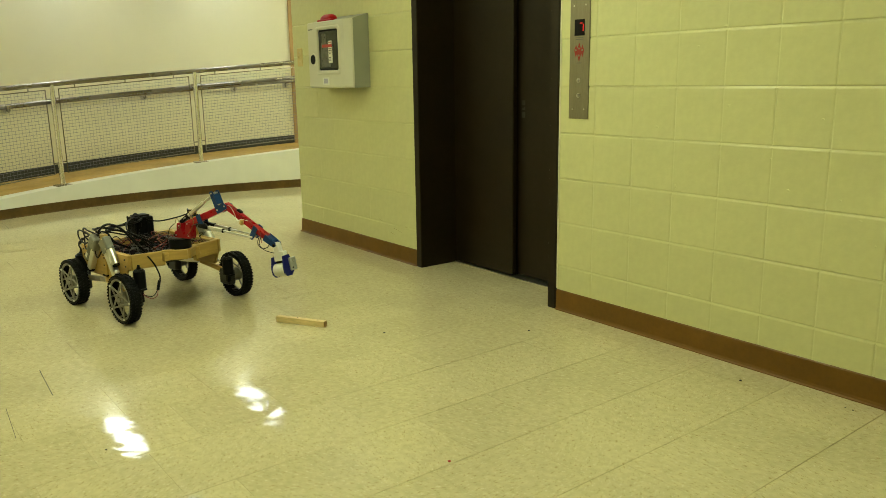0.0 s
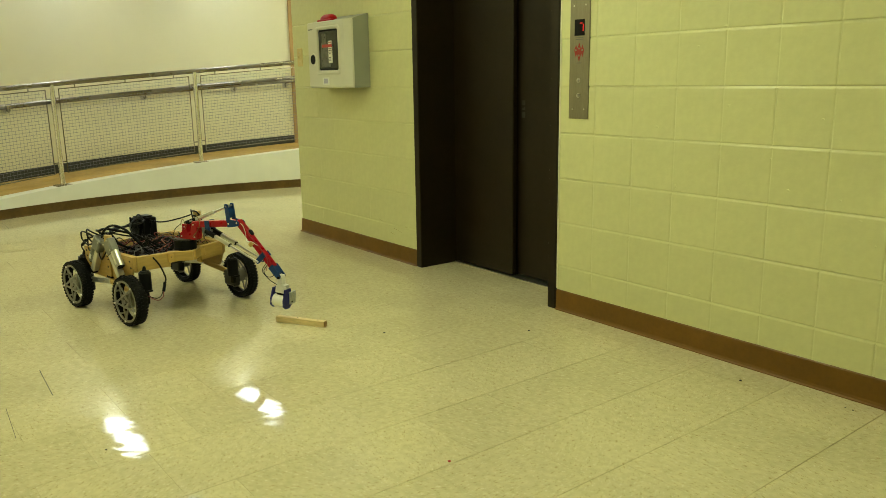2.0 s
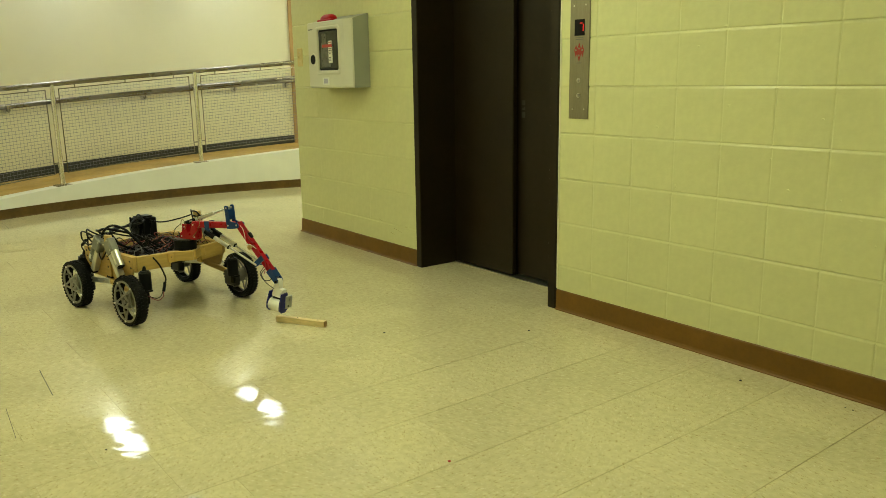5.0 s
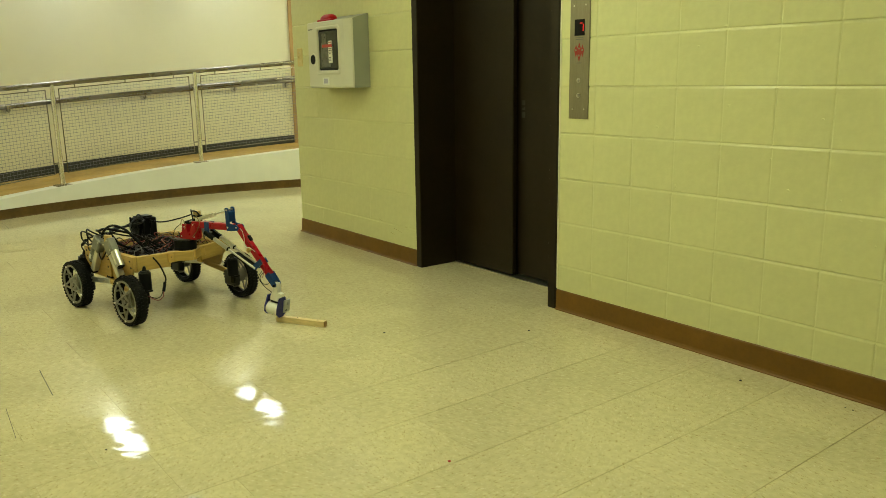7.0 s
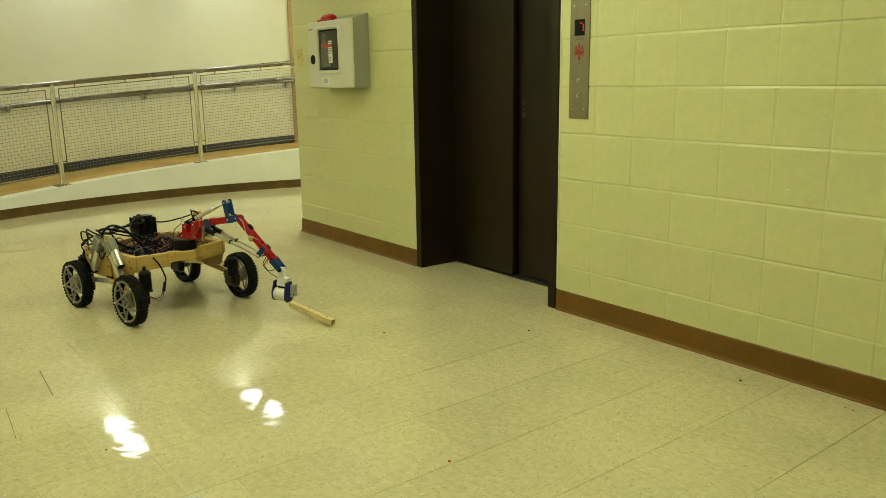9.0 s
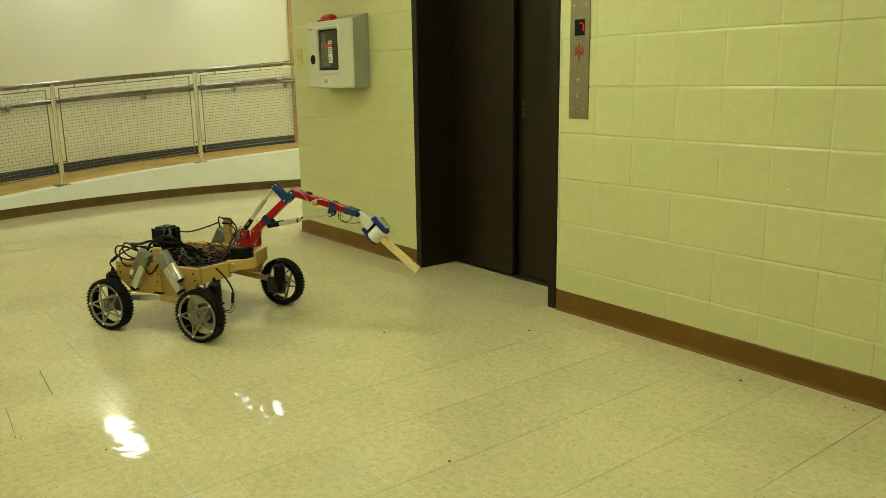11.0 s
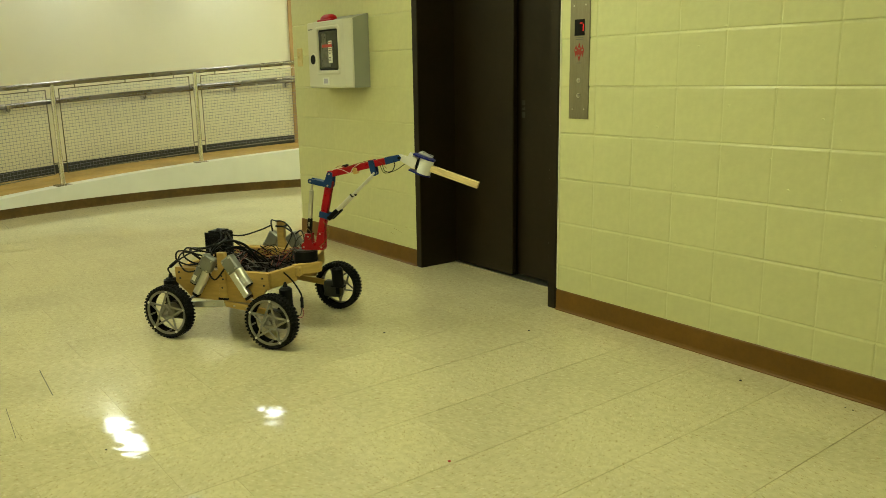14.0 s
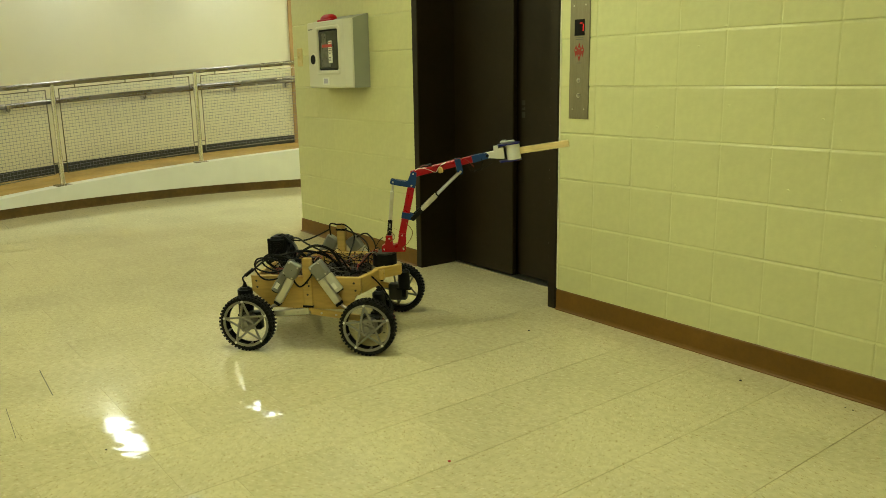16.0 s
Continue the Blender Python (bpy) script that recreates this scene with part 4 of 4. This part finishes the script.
for y in (-0.020, 0.016):
    extrude(bm, [(0.072, 0.017), (0.098, 0.017), (0.097, -0.032), (0.091, -0.044), (0.077, -0.044), (0.071, -0.032)], y, y + 0.004)
part("mid_bracket", bm, BLUE, upper, "blue printed bracket")
part("bolt", rod(B(), (0.084, -0.023, -0.034), (0.084, 0.023, -0.034), 0.005, seg=10), STEEL, upper)

fore = part("forearm", box(B(), (-0.012, -0.014, -0.014), (0.262, 0.014, 0.014), 0.003), REDARM, robot)
bm = B()
for y in (-0.019, 0.015):
    extrude(bm, [(0.250, -0.015), (0.314, -0.012), (0.322, 0.0), (0.314, 0.012), (0.250, 0.015)], y, y + 0.004)
box(bm, (0.252, -0.015, -0.0135), (0.296, 0.015, 0.0135), 0.002)
part("wrist_bracket", bm, BLUE, fore)
part("bolt", rod(B(), (L2, -0.023, 0), (L2, 0.023, 0), 0.006, seg=10), BLACK, fore)
bm = B()
for y in (-0.019, 0.015):
    extrude(bm, [(0.178, 0.017), (0.203, 0.017), (0.202, -0.036), (0.197, -0.049), (0.184, -0.049), (0.178, -0.036)], y, y + 0.004)
part("mid_bracket", bm, BLUE, fore)
part("bolt", rod(B(), (0.19, -0.022, -0.039), (0.19, 0.022, -0.039), 0.005, seg=10), STEEL, fore)
part("tie_block", box(B(), (0.102, -0.022, -0.024), (0.122, 0.010, 0.002), 0.004), PINE, fore)
part("cable_clip", box(B(), (0.055, -0.010, 0.013), (0.085, 0.012, 0.024), 0.005), BLACK, fore)
cable([(0.01, -0.014, 0.012), (0.03, -0.019, 0.018), (0.06, -0.02, 0.006), (0.09, -0.021, -0.014), (0.11, -0.02, 0.004), (0.14, -0.017, 0.015)], 0.0014, "white", fore, "wire")
cable([(0.02, -0.015, 0.016), (0.05, -0.010, 0.024), (0.08, -0.017, 0.012), (0.12, -0.016, 0.016), (0.20, -0.02, 0.017), (0.23, -0.018, 0.0), (0.25, -0.02, -0.03)], 0.0014, "red", fore, "wire")
cable([(0.235, -0.018, -0.010), (0.242, -0.021, -0.040), (0.27, -0.021, -0.046), (0.288, -0.020, -0.025), (0.287, -0.018, -0.005)], 0.0017, "black", fore, "wire")
cable([(0.225, -0.018, -0.010), (0.238, -0.022, -0.046), (0.285, -0.022, -0.046), (0.33, -0.02, -0.03)], 0.0015, "black", fore, "wire")

# gripper: x away from the wrist, z across its jaws
grip = part("gripper", extrude(B(), [(-0.010, -0.010), (0.010, -0.012), (0.062, -0.022), (0.072, -0.022), (0.072, 0.022), (0.050, 0.022), (0.050, 0.034), (0.034, 0.034), (0.032, 0.014), (0.0, 0.012), (-0.010, 0.008)], -0.013, 0.013), WHITE, robot)
part("spool", rod(B(), (0.112, 0, -0.031), (0.112, 0, 0.031), 0.029, seg=28), WHITE, grip, "white roller", smooth=True)
bm = B()
extrude(bm, [(0.052, -0.020), (0.10, -0.031), (0.128, -0.030), (0.143, -0.014), (0.143, 0.014), (0.128, 0.030), (0.10, 0.031), (0.052, 0.020)], 0.031, 0.037, axis="z")
part("jaw", bm, NAVY, grip, "navy blue jaw plate")
bm = B()
extrude(bm, [(0.052, -0.016), (0.10, -0.031), (0.128, -0.030), (0.143, -0.014), (0.143, 0.014), (0.128, 0.030), (0.10, 0.031), (0.052, 0.016)], -0.037, -0.031, axis="z")
part("jaw", bm, NAVY, grip, "navy blue jaw plate")
part("servo_block", box(B(), (0.0725, -0.012, -0.018), (0.082, 0.012, 0.020), 0.002), BLACK, grip)
servo = part("servo", box(B(), (0.066, 0.006, 0.0372), (0.124, 0.046, 0.046), 0.002), SERVOGREY, grip, "pale grey servo beside the jaws")
part("servo_horn", rod(B(), (0.082, 0.032, 0.046), (0.082, 0.032, 0.050), 0.010, seg=16), SERVOGREY, servo)
part("servo_screw", rod(B(), (0.112, 0.018, 0.046), (0.112, 0.018, 0.048), 0.004, seg=8), BLACK, servo)


# linear actuators of the arm: a body that points from one pivot, a rod that points back from the other
def actuator(black, tube_len, rod_len, twin):
    ys = (-0.021, 0.021) if twin else (0.0,)
    y0 = ys[0]
    body = part("actuator_body", box(B(), (-0.012, y0 - 0.009, -0.010), (black, y0 + 0.009, 0.009), 0.003), BLACK, robot)
    shaft = part("actuator_rod", rod(B(), (-0.006, y0, 0), (rod_len, y0, 0), 0.0046, seg=12), ALU, robot, smooth=True)
    for y in ys:
        part("actuator_tube", box(B(), (black, y - 0.0078, -0.0078), (tube_len, y + 0.0078, 0.0078), 0.002), ALU, body)
        part("tube_collar", box(B(), (tube_len, y - 0.0085, -0.0085), (tube_len + 0.006, y + 0.0085, 0.0085), 0.002), BLACK if twin else ALU, body)
    if twin:
        part("motor_housing", box(B(), (-0.012, 0.011, -0.012), (black, 0.031, 0.010), 0.003), BLACK, body)
        part("second_rod", rod(B(), (-0.006, 0.021, 0), (rod_len, 0.021, 0), 0.0046, seg=12), ALU, shaft, smooth=True)
    else:
        part("label_plate", box(B(), (black * 0.45, y0 - 0.0105, -0.0035), (black * 0.75, y0 - 0.0092, 0.0035)), PRINTGREY, body)
    return body, shaft


ACT_1 = actuator(0.062, 0.178, 0.14, False)
ACT_2 = actuator(0.048, 0.135, 0.18, True)
for line, col in (([(0.0, -0.02, 0.42), (-0.02, -0.03, 0.40), (-0.04, -0.03, 0.36), (-0.06, -0.02, 0.30)], "black"),
                  ([(0.03, -0.024, 0.40), (0.05, -0.03, 0.42), (0.03, -0.03, 0.45), (0.01, -0.026, 0.42)], "yellow"),
                  ([(0.1, -0.02, 0.48), (0.125, -0.02, 0.44), (0.11, -0.024, 0.40), (0.08, -0.024, 0.37)], "yellow")):
    cable(line, 0.0016, col, turret, "wire")

# ---- the stick that the robot lifts ----
STICK = 0.25
stick = part("wooden_stick", box(B(), (-STICK / 2, -0.013, -0.013), (STICK / 2, 0.013, 0.013), 0.0015), STICKWOOD)
tagged(stick, "pale sawn pine stick with dark nail holes", "wooden stick")
for x0, x1 in ((-STICK / 2 - 0.0006, -STICK / 2 + 0.0004), (STICK / 2 - 0.0004, STICK / 2 + 0.0006)):
    part("end_grain", box(B(), (x0, -0.0124, -0.0124), (x1, 0.0124, 0.0124)), ENDGRAIN, stick, "brown end grain")
for x in (-0.02, 0.085):
    part("nail_hole", rod(B(), (x, 0.003, 0.0128), (x, 0.003, 0.0134), 0.004, seg=8), DARKBOLT, stick)

# ---- blocks of the wall and tiles of the floor ----
def piece(name, bm, material):
    bmesh.ops.recalc_face_normals(bm, faces=bm.faces)
    me = bpy.data.meshes.new(name)
    bm.to_mesh(me)
    bm.free()
    me.materials.append(material)
    return me


rnd = random.Random(7)
block_meshes = {}


def block(x0, x1, z0, z1, score, deep=0.0022, under=0.0015):
    """One painted block: soft edges round the filled joint, a shallow scored line at mid length where score gives its place."""
    w, h = round(x1 - x0, 3), round(z1 - z0, 3)
    if w < 0.015 or h < 0.015:
        return
    key = (w, h, round(score - x0, 3) if score else 0, deep, under)
    if key not in block_meshes:
        xs = [(0.0, deep), (0.003, deep * 0.45), (0.006, 0.0), (w - 0.006, 0.0), (w - 0.003, deep * 0.45), (w, deep)]
        if score and 0.02 < score - x0 < w - 0.02:
            c = score - x0
            xs += [(c - 0.005, 0.0), (c - 0.001, 0.0011), (c + 0.001, 0.0011), (c + 0.005, 0.0)]
        xs.sort()
        zs = [(0.0, under), (0.0015, under * 0.4), (0.0045, 0.0), (h - 0.0105, 0.0), (h - 0.0075, 0.0007), (h, 0.0044)]
        bm = B()
        grid = [[bm.verts.new((x - w / 2, max(dx, dz) - 0.0012, z - h / 2)) for x, dx in xs] for z, dz in zs]
        for A, C in zip(grid, grid[1:]):
            for k in range(len(xs) - 1):
                bm.faces.new((A[k], A[k + 1], C[k + 1], C[k]))
        rim = [v for v in grid[0]] + [r[-1] for r in grid[1:]] + grid[-1][-2::-1] + [r[0] for r in grid[-2:0:-1]]
        back = [bm.verts.new((v.co.x, 0.012, v.co.z)) for v in rim]
        for k in range(len(rim)):
            n = (k + 1) % len(rim)
            bm.faces.new((rim[k], rim[n], back[n], back[k]))
        me = piece("block", bm, BLOCK)
        block_meshes[key] = me
    ob = new("block", block_meshes[key])
    ob.parent = wall
    ob.location = ((x0 + x1) / 2, rnd.uniform(-0.0005, 0.0005), (z0 + z1) / 2)
    ob.rotation_euler = (rnd.uniform(-0.0015, 0.0015), rnd.uniform(-0.001, 0.001), rnd.uniform(-0.0012, 0.0012))


for k in range(13):
    z0, z1 = (0.0 if k == 0 else Z0 + k * COURSE), min(Z0 + (k + 1) * COURSE, CEIL)
    off = 0.2032 if k % 2 == 0 else 0.0
    x = off - 0.4064 * 9
    while x < 2.6:
        a, c = x, x + 0.4064
        if k in (4, 6) and abs(a - 0.6096) < 0.01:
            c = 0.8128
        x = c
        mid = (a + c) / 2 if c - a > 0.3 else 0
        for lo, hi in ((X_END, X_JL), (X_JR, 2.6)) if z0 < HEAD - 0.05 else ((X_END, 2.6),):
            s, e = max(a, lo), min(c, hi)
            if e - s > 0.02:
                if hi < 0:
                    block(s, e, max(z0, 0.0), z1, 0, 0.0003, 0.001)
                else:
                    block(s, e, max(z0, 0.0), z1, mid, 0.0022, 0.0042 if k == 5 and s > 0.1 else 0.0015)

TX0, TILE_X, TILE = 0.149, 0.3135, 0.3048
TURN = 0.010


def tile_bm(gap_x, gap_y):
    return box(B(), (-TILE_X / 2 + gap_x, -TILE / 2 + gap_y, -0.0025), (TILE_X / 2 - gap_x, TILE / 2 - gap_y, 0.0), 0.0001)


# the joints near the lift wall have opened more than those of the worn middle
tile_meshes = [[piece("tile", tile_bm(gx, gy), VINYL) for gx, gy in row] for row in (((0.0004, 0.0001), (0.0006, 0.00015), (0.00045, 0.0004)), ((0.0011, 0.00012), (0.0009, 0.00015), (0.0010, 0.0003)))]
far_v, far_f = [], []
for i in range(-27, 15):
    off = 0.01 if i % 2 == 0 else 0.162
    for j in range(-16, 17):
        u, v = TX0 + (i + 0.5) * TILE_X, off + (j + 0.5) * TILE + 1.0
        x, y = u - v * TURN, v - 1.0 - 0.035 * u       # each row of tiles starts a little further along than the last
        if x < -8.1 or x > XMAX + 0.15 or y < YMIN - 0.15 or y > 5.1 or (y > 0.42 and x > X_END):
            continue
        if -4.4 < x < 2.2 and -3.4 < y < 0.43:
            t = new("tile", rnd.choice(tile_meshes[i >= -1 or (i == -2 and j > -6)]))
            t.parent = floor
            t.location = (x, y, rnd.uniform(-0.0001, 0.0))
            t.rotation_euler = (rnd.uniform(-0.0012, 0.0012), rnd.uniform(-0.0012, 0.0012), TURN + rnd.uniform(-0.0012, 0.0012))
        else:
            n = len(far_v)
            h, k = TILE_X / 2 - 0.0006, TILE / 2 - 0.0006
            far_v += [(x - h, y - k, -0.0003), (x + h, y - k, -0.0003), (x + h, y + k, -0.0003), (x - h, y + k, -0.0003)]
            far_f.append((n, n + 1, n + 2, n + 3))
me = bpy.data.meshes.new("far_tiles")
me.from_pydata(far_v, [], far_f)
me.materials.append(VINYL)
ft = tagged(new("far_tiles", me), kind="stuff")
ft.parent = floor

# ---- what moves ----
# seconds, the robot's place and heading, turret, upper arm, forearm and gripper in degrees
ROWS = [
    (0.0, -1.817, -1.409, 11.6, 12.2, 21.5, -29.2, -77.0), (0.5, -1.777, -1.406, 13.1, 14.2, 22.0, -29.7, -74.0), (1.0, -1.774, -1.403, 12.5, 13.6, 21.9, -29.8, -74.5),
    (1.5, -1.774, -1.403, 12.5, 13.8, 12.5, -39.6, -84.0), (2.0, -1.774, -1.403, 12.5, 13.8, 5.1, -46.9, -94.5), (2.5, -1.774, -1.403, 12.5, 13.9, 4.1, -48.3, -97.0),
    (3.0, -1.774, -1.403, 12.5, 14.1, 4.7, -47.3, -95.3), (3.5, -1.774, -1.403, 12.5, 15.2, 5.2, -47.1, -93.5), (4.0, -1.774, -1.403, 12.5, 14.5, 5.0, -47.7, -95.9),
    (6.5, -1.774, -1.403, 12.5, 12.7, 0.8, -51.6, -99.1), (7.0, -1.774, -1.403, 12.5, 12.7, 0.8, -51.7, -99.1), (7.5, -1.774, -1.403, 12.5, 13.4, 1.4, -53.0, -97.0),
    (8.0, -1.774, -1.403, 12.5, 13.6, 1.3, -53.6, -96.8), (8.5, -1.774, -1.403, 12.5, 13.7, 2.1, -52.5, -95.9), (9.0, -1.774, -1.403, 12.5, 13.6, 9.9, -43.9, -93.0),
    (9.2, -1.774, -1.403, 12.5, 13.4, 13.2, -40.5, -89.0), (9.7, -1.71, -1.395, 15.5, 11.8, 21.0, -32.5, -78.0), (10.2, -1.60, -1.375, 21.0, 9.8, 29.0, -25.0, -65.0),
    (10.7, -1.48, -1.352, 26.5, 7.8, 37.0, -18.5, -52.0), (11.3, -1.325, -1.316, 31.2, 5.9, 46.0, -12.2, -39.8), (11.5, -1.297, -1.293, 31.7, 6.4, 49.3, -10.1, -37.1),
    (12.0, -1.296, -1.279, 31.9, 6.6, 57.0, -3.9, -31.5), (12.5, -1.296, -1.279, 31.9, 7.0, 64.9, 1.6, -25.0), (13.0, -1.257, -1.260, 32.8, 6.7, 72.8, 10.0, -18.3),
    (13.5, -1.207, -1.216, 33.0, 6.7, 77.2, 12.5, -17.5), (14.0, -1.137, -1.168, 33.2, 6.7, 77.5, 13.1, -18.8), (14.5, -1.047, -1.115, 33.6, 6.7, 77.5, 13.3, -51.8),
    (15.0, -0.978, -1.055, 35.3, 6.4, 78.0, 12.2, -57.0), (15.5, -0.922, -0.995, 38.5, 7.2, 76.5, 12.9, -26.2), (16.0, -0.837, -0.971, 43.1, 11.0, 78.1, 12.9, 7.5)]


def in_plane(yaw, r, z, turn=0.0):
    """A pose in the robot's space of a part in the arm's plane, turned up by so many degrees."""
    return pose(TX, 0, 0, 0, 0, yaw) @ pose(r, 0, z, 0, -turn, 0)


def ahead(p, turn, a, b=0.0):
    c, s = math.cos(radians(turn)), math.sin(radians(turn))
    return p[0] + a * c - b * s, p[1] + a * s + b * c


def heading(p, q):
    return math.degrees(math.atan2(q[1] - p[1], q[0] - p[0]))


def bar(a, c):
    """The pose of the stick with its ends at a and c."""
    a, c = Vector(a), Vector(c)
    d = (c - a).normalized()
    y = Vector((0, 0, 1)).cross(d).normalized()
    m = Matrix(((*d, 0), (*y, 0), (*d.cross(y), 0), (0, 0, 0, 1))).transposed()
    m.translation = (a + c) / 2
    return m


def motions():
    body, turn, up, fo, gr, a1, r1, a2, r2, st = ([] for _ in range(10))
    rolls = {w: [] for w in range(4)}
    angle = [0.0] * 4
    last = None
    for t, x, y, h, yaw, q1, q2, q3 in ROWS:
        base = pose(x, y, 0, 0, 0, h)
        s = (SR, SZ)
        e = ahead(s, q1, L1)
        w = ahead(e, q2, L2)
        top, mid, low, far = ahead(s, q1, 0.215, 0.079), ahead(s, q1, 0.084, -0.034), (0.026, 0.428), ahead(e, q2, 0.19, -0.039)
        body.append((t, base))
        turn.append((t, pose(TX, 0, 0, 0, 0, yaw)))
        up.append((t, in_plane(yaw, *s, q1)))
        fo.append((t, in_plane(yaw, *e, q2)))
        gr.append((t, in_plane(yaw, *w, q3)))
        a1.append((t, in_plane(yaw, *low, heading(low, top))))
        r1.append((t, in_plane(yaw, *top, heading(top, low))))
        a2.append((t, in_plane(yaw, *mid, heading(mid, far))))
        r2.append((t, in_plane(yaw, *far, heading(far, mid))))
        if t > 11:
            st.append((t, base @ in_plane(yaw, *w, q3) @ pose(0.344 - STICK / 2, 0, 0)))
        for k, (_, sx, sy) in enumerate(WHEELS):
            if last:
                mean = radians((h + last[2]) / 2)
                step = (x - last[0]) * math.cos(mean) + (y - last[1]) * math.sin(mean) - sy * HY * radians(h - last[2])
                angle[k] += math.degrees(step / RW)
            rolls[k].append((t, pose(sx * HX, sy * HY, RW, 0, angle[k], 0)))
        last = (x, y, h)
    lying = bar((-1.087, -1.103, 0.0136), (-0.873, -0.980, 0.0136))
    held = [(0.0, lying), (8.2, lying), (8.5, bar((-1.08, -1.10, 0.021), (-0.862, -0.978, 0.016))), (9.0, bar((-1.085, -1.036, 0.068), (-0.858, -0.948, 0.0185))),
            (9.2, bar((-1.085, -1.017, 0.101), (-0.862, -0.945, 0.0205)))]
    # between the first grasp and the raised arm the stick swings into line with the gripper
    at = {t: (b, g) for (t, b), (_, g) in zip(body, gr)}
    first = (at[9.2][0] @ at[9.2][1]).inverted() @ held[-1][1]
    loc, turned, _ = first.decompose()
    for t in (9.7, 10.2, 10.7):
        f = (t - 9.2) / 2.1
        f = f * f * (3 - 2 * f)
        inner = Matrix.LocRotScale(loc.lerp(Vector((0.344 - STICK / 2, 0, 0)), f), turned.slerp(Matrix.Identity(3).to_quaternion(), f), None)
        held.append((t, at[t][0] @ at[t][1] @ inner))
    walk(robot, body)
    for ob, rows in ((turret, turn), (upper, up), (fore, fo), (grip, gr), (ACT_1[0], a1), (ACT_1[1], r1), (ACT_2[0], a2), (ACT_2[1], r2), (stick, held + st)):
        walk(ob, rows)
    for k, (w, _, _) in enumerate(WHEELS):
        walk(w, rolls[k])


motions()
